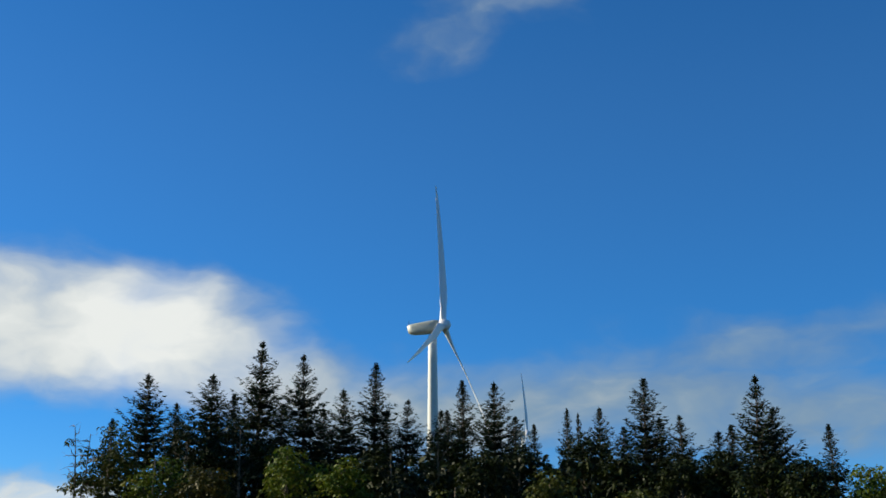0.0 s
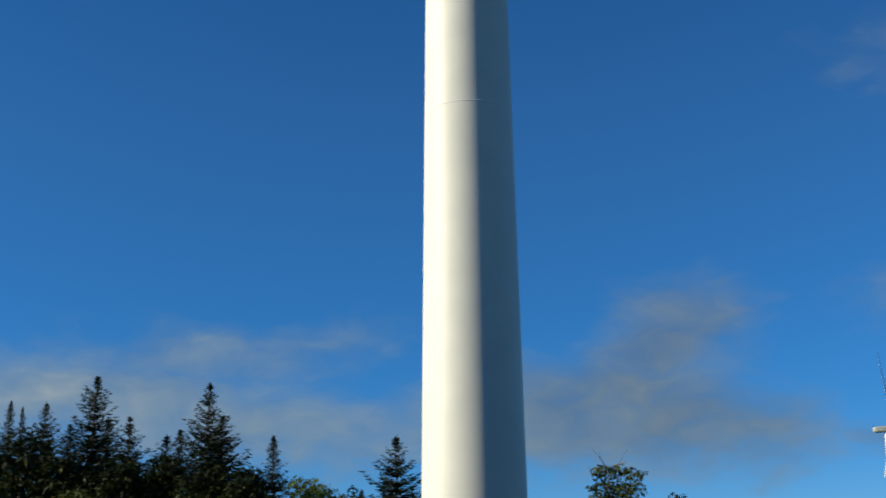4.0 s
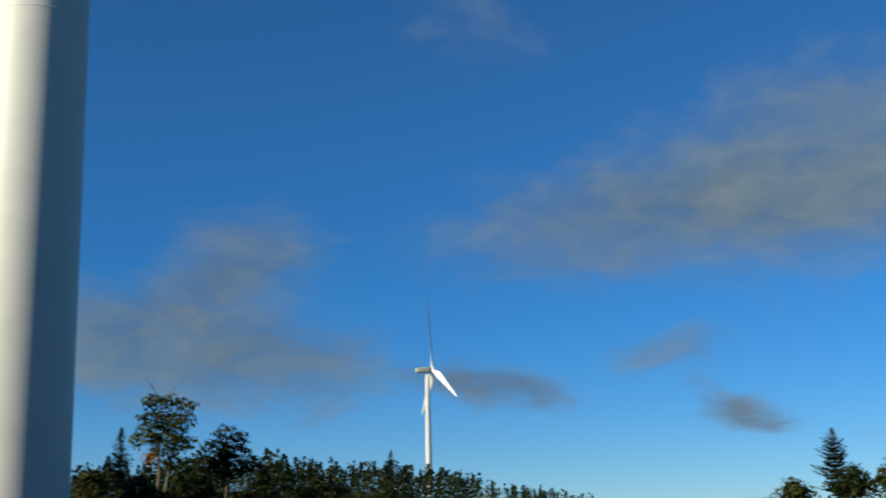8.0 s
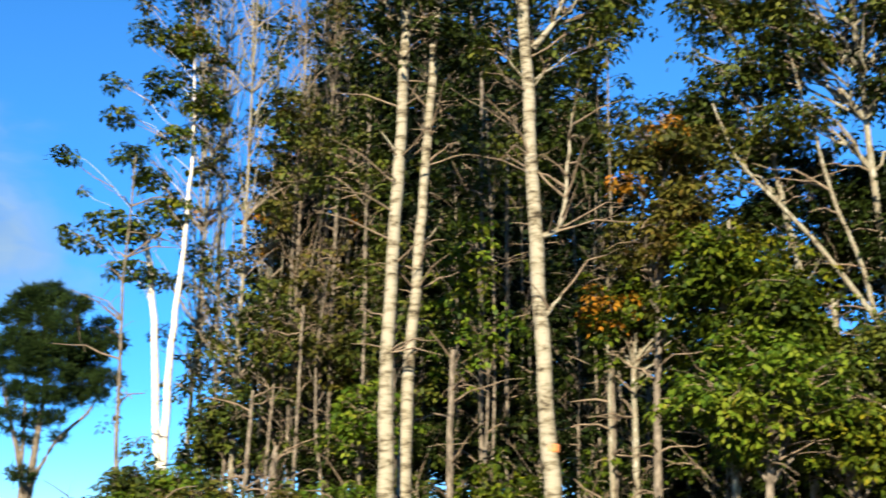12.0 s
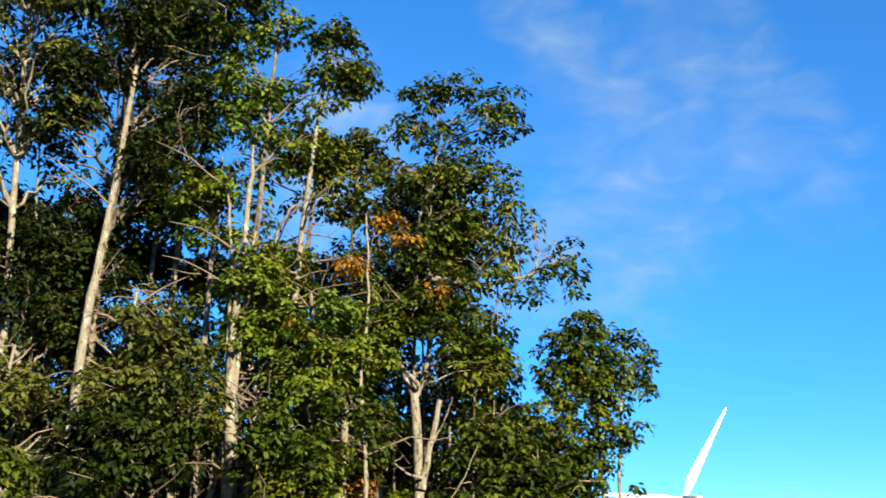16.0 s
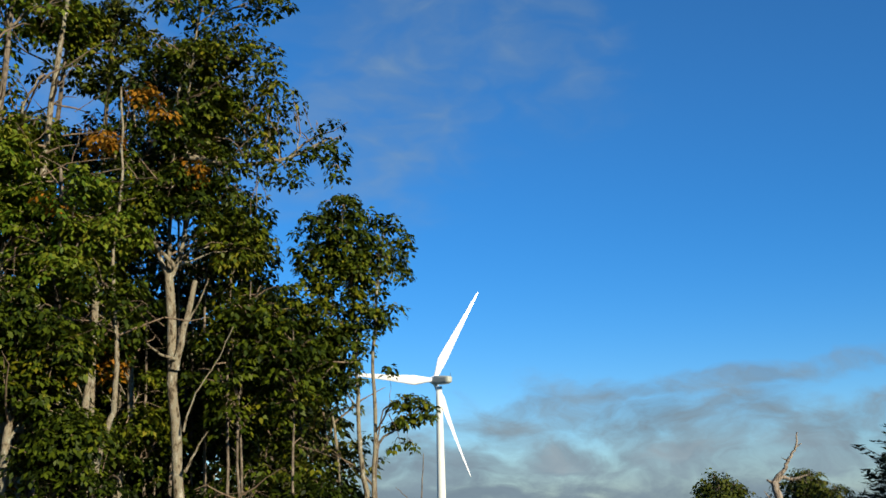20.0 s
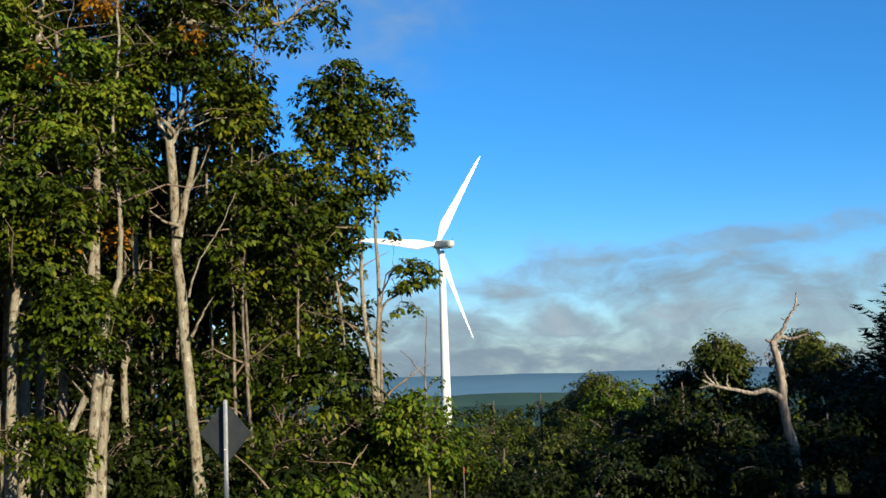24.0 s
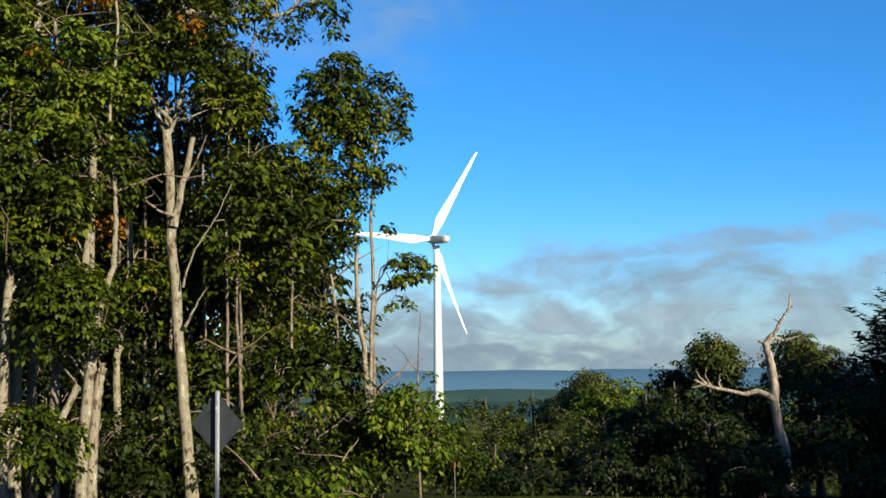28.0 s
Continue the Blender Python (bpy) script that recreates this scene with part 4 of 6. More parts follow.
def far_woods(name, label, az0, az1, d0, d1, count, tall, leaf, seed, el_max=None, conifer=0.5):
    """A wood too far off to count: many small crowns in one sheet of leaves."""
    rng = np.random.default_rng(seed)
    p = Pile()
    for _ in range(count):
        az, d = rng.uniform(az0, az1), math.sqrt(rng.uniform(d0 * d0, d1 * d1))
        g = np.array(spot(az, d))
        h = tall * rng.uniform(0.6, 1.25)
        if el_max is not None:
            h = min(h, (EYE + d * math.tan(radians(el_max(az) + rng.normal() * 0.12)) - g[2]) * rng.uniform(0.72, 1.06))
            if h < 0.8:
                continue
        n = 66
        f = rng.uniform(0.02, 1, n) ** 0.8
        a = rng.uniform(0, 6.283, n)
        if rng.random() < conifer:
            r = 0.24 * h * (1 - f) * rng.uniform(0.5, 1.1, n) + 0.08
        else:
            r = 0.36 * h * np.sqrt(np.maximum(1 - (2 * f - 1) ** 2, 0.02)) * rng.uniform(0.5, 1.05, n)
        c = g + np.stack([np.cos(a) * r, np.sin(a) * r, f * h], 1)
        p.leaves(c, max(0.10 * h, 0.25), rng, 0.5, 0.6, 0.3)
    ob = part(name, p, leaf)
    tagged(ob, label, "woods", kind="stuff")


far_woods("ridge_woods", "dark wooded ridge behind the clearing", 2.5, 34, 110, 330, 800, 7, "leafdark", 11, lambda az: float(np.interp(az, [2, 8, 11, 14, 17, 20, 23, 27, 34], [3.9, 4.9, 4.7, 4.3, 4.1, 3.7, 2.9, 2.0, 1.0])), 0.8)
far_woods("hill_woods", "dark mixed woods on the hill", -43, -3, 78, 130, 360, 9, "leafdark", 12, lambda az: float(np.interp(az, [-44, -42, -36, -30, -25, -18, -12, -8, -3], [4.5, 6.3, 7.8, 7.9, 8.0, 7.4, 6.9, 5.6, 4.8])), 0.5)
far_woods("valley_woods", "mixed woods covering the slope below", 100, 160, 70, 640, 560, 11, "leafolive", 13, lambda az: float(np.interp(az, [100, 118, 122, 128, 160], [-2.3, -2.5, -1.9, -1.3, -0.8])), 0.85)
far_woods("slope_woods", "sunlit young trees on the slope below", 112, 150, 45, 75, 90, 7, "leaf", 14, lambda az: float(np.interp(az, [112, 118, 122, 128, 150], [-2.4, -2.7, -2.0, -1.4, 0.0])), 0.4)
# ---------------------------------------------------------------- the edge of the forest
# lone pine on the bank
PINE = [(46.6, 12.6, 0.55), (47.5, 12.9, 0.6), (48.6, 12.5, 0.5), (45.9, 11.8, 0.5), (47.0, 11.9, 0.6), (48.2, 11.6, 0.6), (49.9, 11.6, 0.42), (50.4, 10.9, 0.42), (46.2, 10.9, 0.5), (47.3, 10.7, 0.65), (48.6, 10.6, 0.6), (49.6, 10.3, 0.5), (45.2, 10.0, 0.4), (46.9, 10.3, 0.55), (48.3, 10.1, 0.55), (49.3, 10.9, 0.5), (45.8, 10.5, 0.4), (45.7, 9.5, 0.5), (46.8, 9.7, 0.6), (48.0, 9.4, 0.65), (49.2, 9.4, 0.55), (50.3, 9.3, 0.45), (45.3, 8.9, 0.35),
        (46.5, 8.5, 0.5), (47.6, 8.4, 0.55), (48.8, 8.4, 0.5), (49.8, 8.5, 0.4), (46.2, 7.6, 0.35), (47.2, 7.3, 0.45), (48.2, 7.5, 0.35), (49.2, 9.0, 0.4), (47.0, 6.4, 0.3), (46.9, 4.9, 0.36), (48.3, 6.6, 0.28), (45.9, 6.9, 0.25)]
tree("pine_tree", "rounded dark green pine with upswept bare limbs", [(stem(44, (47.2, 3.4), (47.3, 4.6), (47.4, 6.2), (47.6, 8.6), (47.3, 12)), 0.17, 0.05), (stem(44, (47.1, 3.4), (47.0, 4.6), (46.6, 6.2), (46.0, 8.0), (45.6, 9.6)), 0.13, 0.04), (stem(44, (47.2, 3.4), (47.4, 4.8), (48.3, 6.6), (49.6, 7.8), (50.2, 9.2)), 0.10, 0.03), (stem(44, (47.0, 3.4), (46.9, 5.4), (46.8, 8.0), (46.5, 11)), 0.09, 0.03)],
     [blob(az, el, 43.7 + 0.5 * math.sin(k * 2.3), r, r * 0.62) for k, (az, el, r) in enumerate(PINE)], "pine", "bark", 0.27, 2.6, 31, spray=0.2, slim=0.06, twigs=False, limb=0.05, full=17.0)

# double white trunk, with layered leaf shelves reaching out over the bank
tree("birch_tree", "twin-stemmed white birch with bare lower trunks", [(stem(31, (52.85, 3.5), (52.8, 5), (52.5, 7.8), (52.2, 12), (51.75, 14.95), (51.4, 16.2)), 0.125, 0.06), (stem(31, (53.0, 3.5), (52.95, 5), (53.0, 10.4), (53.2, 13.6), (53.4, 16.8), (53.5, 20), (53.3, 24)), 0.125, 0.02)],
     [blob(52.5, 17.2, 31, 0.7, 0.35), blob(51.0, 16.2, 30.6, 0.6, 0.3), blob(49.8, 16.6, 30.6, 0.6, 0.25), blob(48.4, 17.8, 30.6, 0.5, 0.25), blob(47.6, 19.3, 30.6, 0.4, 0.2), blob(49.2, 15.5, 30.6, 0.55, 0.25), blob(48.0, 15.9, 30.6, 0.35, 0.2), blob(50.7, 14.3, 30.8, 0.5, 0.3), blob(51.9, 14.2, 31, 0.5, 0.3),
      blob(50.6, 19.6, 30.8, 0.5, 0.25), blob(50.0, 21.3, 30.8, 0.45, 0.25), blob(49.4, 22.8, 30.8, 0.35, 0.2), blob(51.6, 18.6, 31, 0.5, 0.3), blob(52.6, 20.5, 31, 0.6, 0.4), blob(52.0, 23.0, 31, 0.6, 0.4), blob(53.0, 25.0, 31, 0.8, 0.5), blob(51.4, 24.6, 31, 0.45, 0.3), blob(54.0, 22.2, 31, 0.7, 0.5), blob(53.0, 27.5, 31, 0.9, 0.6)],
     "leaf", "whitebark", 0.13, 2.6, 32, dead=8, spray=0.32, limb=0.022, full=1.5, gaps=-0.3)
tree("thin_tree", "thin grey sapling trunk before the birches", [(stem(30, (51.0, 3.4), (50.75, 9.4), (50.63, 13.6), (50.8, 19.5)), 0.055, 0.02)], [blob(51.2, 8.6, 30, 0.3), blob(50.6, 7.5, 30, 0.3), blob(51.7, 6.5, 30, 0.45), blob(52.0, 5.2, 30, 0.6), blob(50.8, 5.0, 30, 0.5)], "leafolive", "bark", 0.11, 0.9, 33, dead=14, spray=0.32)

# tall brownish poplars, half bare
rng5 = np.random.default_rng(55)
for i, (az0, az1, el1, d, r) in enumerate(((53.9, 54.6, 31, 34, 0.11), (55.2, 54.8, 30, 33, 0.09), (56.0, 56.3, 31, 32, 0.12), (57.2, 57.6, 30, 34, 0.10), (58.6, 58.9, 31, 33, 0.10), (59.8, 60.4, 30, 35, 0.11), (54.7, 53.6, 27, 35, 0.07), (61.3, 61.0, 30, 36, 0.12))):
    bl, whips = [], []
    for k in range(24):
        e = rng5.uniform(9, 31)
        bl.append(blob(az0 + (az1 - az0) * (e / 30) + rng5.normal() * (1.0 + 0.03 * e), e, d + rng5.normal() * 0.8, rng5.uniform(0.35, 0.6), None, rng5.random() < 0.03))
    for k in range(14):
        e, side, far = rng5.uniform(9, 24), rng5.normal() * 0.9, rng5.normal() * 0.5
        a = az0 + (az1 - az0) * (e / 30)
        whips.append(([aloft(a, e, d), aloft(a + side * 0.5, e + 1.5, d + far * 0.5), aloft(a + side * 0.9, e + 4, d + far), aloft(a + side * 1.1 + 0.2 * rng5.normal(), e + rng5.uniform(6, 9), d + far)], 0.026, 0.006, "dry"))
    tree("poplar_tree", "tall thin poplar with many upright twigs and thin brownish leaves", [(stem(d, (az0, 4), (0.5 * (az0 + az1), 15), (az1, el1)), r * 0.7, 0.015)] + whips, bl, "leafgold" if i % 3 == 1 else "leafolive", "palebark" if az0 < 57.5 else "bark", 0.12, 0.9, 60 + i, "half-bare poplars", dead=40, spray=0.36, limb=0.02, rise=(0.6, 1.6), thin_wood="paletwig" if az0 < 57.5 else "twig")

# pale-barked trunks standing free at the edge
BARE = "tall pale-barked trunk with broken side branches"
tree("aspen_tree", BARE, [(stem(24, (63.2, 2), (63.1, 9), (63.3, 15), (63.7, 21), (63.9, 26), (64.2, 33)), 0.165, 0.09)], [blob(63.0, 24.5, 24.5, 0.8), blob(65.0, 26.5, 24, 0.9), blob(62.4, 27.5, 24, 0.9), blob(64.6, 29.5, 24, 1.0), blob(62.2, 21.5, 25, 0.7), blob(64.4, 20.5, 25, 0.6)], "leafdark", "aspenbark", 0.13, 1.4, 71, "edge trunks", dead=22)
tree("aspen_tree", BARE, [(stem(24.6, (63.9, 2), (64.1, 9), (64.5, 14), (64.8, 18), (65.3, 24), (65.8, 32)), 0.145, 0.07)], [blob(66.0, 22.6, 25, 0.7), blob(66.8, 25.0, 25, 0.8), blob(65.6, 28.0, 25, 0.9), blob(66.0, 17.0, 25.4, 0.5)], "leafdark", "aspenbark", 0.13, 1.4, 72, "edge trunks", dead=20)
lean = tree("aspen_tree", "leaning pale trunk marked with an orange paint band", [(stem(22, (71.0, 2), (70.8, 6.3), (70.5, 12), (70.3, 18), (70.0, 25), (69.7, 33)), 0.17, 0.10), ([aloft(70.5, 16.2, 22), aloft(71.6, 16.6, 22), aloft(72.0, 19.0, 22), aloft(72.3, 22.0, 22)], 0.06, 0.02), ([aloft(70.4, 25.0, 22), aloft(71.6, 26.2, 22), aloft(72.6, 28.4, 22)], 0.07, 0.02), ([aloft(70.6, 12.4, 22), aloft(71.6, 13.6, 22)], 0.05, 0.02)],
            [blob(71.6, 24.4, 23, 0.7), blob(72.6, 26.8, 22.6, 0.9), blob(73.8, 25.2, 23, 0.7), blob(69.2, 28.0, 22, 0.9), blob(72.2, 29.5, 22, 1.0), blob(68.6, 25.0, 23, 0.6), blob(75.0, 27.4, 23, 0.7)], "leafolive", "aspenbark", 0.13, 1.4, 73, "edge trunks", dead=30)
band = part("paint_band", lathe([(0.155, -0.08), (0.165, -0.06), (0.166, 0.05), (0.155, 0.07)], 14), "orangepaint", lean, "faded orange paint band")
band.matrix_basis = Matrix.Translation(Vector(aloft(70.83, 6.4, 22)) - lean.location)
for i, (az, el, d, r) in enumerate(((66.1, 11, 26, 0.12), (57.9, 6.5, 30, 0.14), (73.7, 14.0, 25, 0.10), (60.4, 20, 33, 0.09), (67.6, 24, 30, 0.10), (68.8, 20, 31, 0.09), (75.4, 20, 29, 0.09), (61.9, 22, 32, 0.10), (58.9, 13, 31, 0.07), (56.7, 9, 29, 0.08))):
    tree("dead_tree", "greyish dead trunk standing among the undergrowth", [(stem(d, (az - 0.2, 2), (az, 5), (az + 0.1, el * 0.6 + 2), (az + 0.2, el)), r * 0.75, r * 0.5)], [], "leaf", "bark", 0.1, 1, 80 + i, "slender trunks", dead=10)

# leafy forest-edge trees: azimuth, crown elevation, distance, half width, half height, leaf, trunk azimuth, autumn share
# shade on the leafdark crowns is painted through their leaf colour
EDGE = [
    (76.8, 17.6, 24, 2.0, 2.3, "leafgold", 75.6, 0.05, 46), (75.0, 12.5, 25, 1.5, 1.6, "leaf", 74.6, 0.03, 22), (79.6, 13.5, 22, 1.7, 1.6, "leaf", 79.0, 0.0, 34), (81.2, 8.6, 21, 1.9, 1.3, "leafbright", 80.4, 0.0, 30),
    (80.2, 24.0, 26, 2.1, 3.4, "leafolive", 83.5, 0.0, 40), (86.0, 25.5, 25, 2.6, 3.6, "leafolive", 86.5, 0.0, 60), (91.4, 24.5, 25, 2.6, 3.6, "leafdark", 90.0, 0.0, 60), (95.0, 28.0, 26, 1.9, 2.2, "leaf", 93.5, 0.0, 30),
    (84.0, 17.0, 27, 2.0, 2.0, "leafdark", 84.0, 0.0, 30), (88.6, 16.0, 26, 2.0, 2.2, "leafdark", 88.4, 0.0, 34), (93.2, 19.6, 26, 1.5, 1.3, "leafbright", 92.4, 0.0, 18), (93.8, 10.5, 23, 1.6, 1.5, "leafolive", 94.4, 0.0, 30),
    (98.4, 24.4, 24, 1.4, 2.2, "leafbright", 97.0, 0.0, 19), (101.2, 25.4, 24, 0.9, 1.7, "leaf", 99.0, 0.0, 11), (98.6, 12.8, 24, 1.2, 1.1, "leafbright", 95.6, 0.0, 20), (100.4, 12.2, 23, 1.4, 1.6, "leafbright", 100.6, 0.03, 26),
    (87.4, 14.6, 25.2, 1.5, 1.5, "leafdark", 87.0, 0.0, 18), (92.2, 12.6, 24.6, 1.4, 1.4, "leafolive", 91.4, 0.0, 18), (95.8, 19.2, 24.4, 1.0, 1.3, "leafbright", 95.2, 0.0, 11), (82.6, 13.0, 24, 1.4, 1.5, "leaf", 82.4, 0.0, 18), (97.6, 16.4, 23.4, 0.7, 0.9, "leafbright", 96.6, 0.0, 6), (93.8, 14.0, 25.5, 1.4, 1.2, "leafolive", 93.4, 0.0, 8),
    (98.6, 16.0, 24.5, 0.9, 1.2, "leaf", 98.2, 0.0, 10), (102.6, 20.6, 25.6, 0.8, 1.3, "leafolive", 102.0, 0.1, 10), (100.6, 21.0, 25, 0.9, 1.2, "leaf", 99.6, 0.0, 8),
    (87.0, 9.5, 24.4, 1.8, 1.5, "leafolive", 86.0, 0.0, 30), (91.8, 8.0, 22.6, 1.5, 1.2, "leafdark", 91.0, 0.0, 28), (84.4, 6.5, 22.4, 1.6, 1.3, "leaf", 84.0, 0.0, 28), (99.4, 7.0, 22.4, 1.2, 1.4, "leaf", 98.4, 0.06, 26),
]
for i, (az, el, d, wide, high, leaf, foot_az, autumn, count) in enumerate(EDGE):
    tall = aloft(az, el, d) + [0, 0, high * 0.8]
    pts = stem(d, (foot_az, 0), (foot_az + 0.1, el * 0.35), (0.5 * foot_az + 0.5 * az, el * 0.8)) + [tall]
    tree("maple_tree", {"leaf": "tall green maple at the forest edge", "leafbright": "yellow-green young maple lit by the sun", "leafolive": "tall olive-green tree with a wide crown", "leafdark": "dark green forest tree with painted shade", "leafgold": "maple with leaves turning olive and orange"}[leaf],
         [(pts, 0.085 + 0.01 * high, 0.03)], masses(az, el, d, wide, high, count, 400 + i, (0.4, 0.85), autumn), leaf, "bark" if i % 3 == 0 else "palebark", 0.12, 1.0, 430 + i, "maples at the forest edge", dead=7, full=1.15, limb=0.065, limb_scale=0.9)
# pale upright stems seen between the crowns
for i, (pts, d, r) in enumerate((
        ([(86.9, 2), (86.7, 8), (86.3, 11), (83.4, 15.5), (80.2, 19.2), (79.2, 22)], 23.5, 0.13), ([(86.4, 6), (85.9, 13), (84.5, 16.8), (83.2, 22.9), (82.8, 27)], 23.8, 0.09), ([(89.6, 2), (89.6, 4.7), (90.0, 14), (90.65, 18.2), (91.4, 25.5), (91.8, 30)], 23, 0.19), ([(97.2, 0), (97.0, 6), (96.75, 9.8), (96.75, 13.2), (97.06, 16.7), (97.27, 20.6), (97.3, 22)], 22.5, 0.2), ([(97.8, 0), (97.73, 6.4), (97.87, 9.6), (97.9, 11)], 22.3, 0.13),
        ([(73.6, 2), (73.6, 4.8), (73.64, 10.9), (73.8, 14.6)], 24, 0.11), ([(91.0, 3), (92.4, 5.8), (94.4, 8.6)], 21.6, 0.07), ([(88.0, 8), (87.6, 14), (87.2, 20), (87.4, 26)], 24.5, 0.07), ([(96.9, 14), (96.5, 17.7), (96.0, 20.6)], 22.6, 0.09), ([(97.1, 15), (98.4, 17.6), (99.4, 19.4)], 22.8, 0.075), ([(98.6, 11), (99.0, 14), (99.8, 16.6)], 23.0, 0.05), ([(87.6, 3), (87.0, 6.6), (85.6, 8)], 21.6, 0.05))):
    tree("slender_tree", "pale slender trunk rising through the leaves", [(stem(d + 0.9, *pts), r * 0.7, r * 0.15)], [], "leaf", "palebark", 0.1, 1, 470 + i, "slender trunks", dead=8)

# the maple that ends the forest edge: forked trunk, orange patches, a long limb to the open side
tree("maple_tree", "tall forked maple with patches of orange leaves", [
    (stem(25, (106.7, -5.9), (106.2, -1), (105.7, 4.5), (105.6, 8), (105.4, 10.6)), 0.118, 0.092),
    ([aloft(105.4, 10.4, 25), aloft(104.8, 11.8, 25), aloft(104.3, 14, 25), aloft(103.6, 18, 25)], 0.055, 0.02), ([aloft(105.4, 10.4, 25), aloft(106.0, 11.5, 25), aloft(106.2, 14, 25), aloft(106.0, 18, 25), aloft(106.6, 23, 25)], 0.06, 0.02),
    ([aloft(105.4, 10.4, 25), aloft(105.4, 13, 25), aloft(105.6, 19.4, 25), aloft(107.0, 21, 25)], 0.045, 0.02), ([aloft(105.75, 6.2, 24.9), aloft(106.24, 8.4, 24.9), aloft(106.62, 10.3, 24.9)], 0.075, 0.055, "dry"), ([aloft(106.3, 8.4, 24.9), aloft(106.9, 9.4, 24.8), aloft(107.2, 10.4, 24.7)], 0.025, 0.008, "dry"), ([aloft(105.7, 10.9, 24.8), aloft(104.92, 11.75, 24.7), aloft(104.4, 12.5, 24.6), aloft(104.2, 13.4, 24.6)], 0.045, 0.02, "dry"), ([aloft(106.3, 1.6, 24.8), aloft(106.8, 2.6, 24.7), aloft(107.3, 3.4, 24.6)], 0.03, 0.01, "dry"), ([aloft(106.2, 3.4, 24.8), aloft(106.7, 5.2, 24.7), aloft(107.6, 6.4, 24.6), aloft(108.4, 8.2, 24.6)], 0.022, 0.008, "dry"), ([aloft(106.2, 16, 25), aloft(108.5, 15.6, 25), aloft(111, 16.0, 25), aloft(113, 17, 25)], 0.06, 0.02),
    ([aloft(105.8, 6.7, 24.8), aloft(105.1, 6.9, 24.6), aloft(104.5, 7.4, 24.4)], 0.035, 0.015, "dry")],
    [blob(107.6, 25.2, 25, 0.55), blob(106.0, 24.6, 25, 0.6), blob(109.8, 24.2, 25, 0.6), blob(108.6, 23.2, 25, 0.7), blob(110.3, 23.2, 25, 0.45), blob(105.0, 23.0, 25, 0.55), blob(106.7, 22.6, 25, 0.7), blob(104.6, 21.0, 25, 0.7), blob(106.2, 20.6, 25, 0.8), blob(108.0, 21.0, 25, 0.7), blob(109.3, 20.4, 25, 0.6),
     blob(104.2, 18.9, 23.9, 0.35, None, True), blob(105.0, 18.0, 23.9, 0.25, None, True), blob(103.2, 19.2, 25, 0.6), blob(107.0, 18.4, 25, 0.8), blob(109.0, 18.4, 25, 0.7), blob(110.4, 18.0, 25, 0.5), blob(102.4, 16.6, 23.9, 0.4, None, True), blob(103.0, 17.0, 25, 0.6), blob(104.6, 16.6, 25, 0.8), blob(106.4, 16.2, 25, 0.8),
     blob(111.4, 18.6, 25, 0.45), blob(112.3, 17.8, 25, 0.45), blob(113.3, 16.6, 25, 0.4), blob(112.2, 16.2, 25, 0.45), blob(110.8, 15.6, 25, 0.5), blob(109.2, 15.8, 25, 0.6), blob(108.0, 14.4, 25, 0.7), blob(106.2, 14.2, 24.6, 0.7), blob(104.2, 14.2, 24.6, 0.8), blob(102.6, 14.2, 25, 0.7), blob(109.4, 13.6, 25, 0.45), blob(107.0, 13.0, 25.4, 0.6),
     blob(108.2, 11.9, 25.3, 0.5), blob(103.0, 12.2, 25, 0.7), blob(101.6, 13.4, 25, 0.6), blob(106.4, 15.2, 24.3, 0.35, None, True), blob(108.8, 12.8, 25, 0.4), blob(104.0, 13.7, 24.2, 0.5), blob(106.9, 13.8, 24.2, 0.5), blob(105.4, 14.7, 24.2, 0.6), blob(107.7, 12.9, 24.3, 0.4), blob(103.3, 12.7, 24.3, 0.5), blob(108.0, 15.6, 24.2, 0.4), blob(103.4, 15.6, 24.2, 0.45), blob(110.0, 19.6, 25, 0.4), blob(109.8, 17.0, 25, 0.45), blob(108.7, 11.6, 25.2, 0.4), blob(109.2, 22.2, 25, 0.35), blob(113.5, 15.2, 25, 0.35), blob(105.4, 25.0, 25, 0.35), blob(107.2, 25.7, 25, 0.3)]
    + masses(106.0, 17.2, 25.8, 1.7, 2.4, 14, 610, (0.45, 0.8), 0.08), "leaf", "palebark", 0.11, 1.5, 501, "maples at the forest edge", dead=18, full=1.5, limb=0.051, limb_scale=0.7, sweep=0.2, gaps=-0.2)
tree("maple_tree", "slender maple behind the forked one", [(stem(26.5, (103.4, -4), (103.2, 0), (103.9, 4), (103.7, 8), (103.1, 12), (102.8, 16)), 0.085, 0.04)],
     masses(102.0, 9.0, 26.5, 1.6, 1.8, 15, 601, (0.4, 0.8), 0.08) + masses(103.6, 4.0, 27, 1.6, 1.6, 13, 602, (0.5, 0.9), 0.05), "leaf", "palebark", 0.115, 1.1, 502, "maples at the forest edge", dead=8, full=1.35)
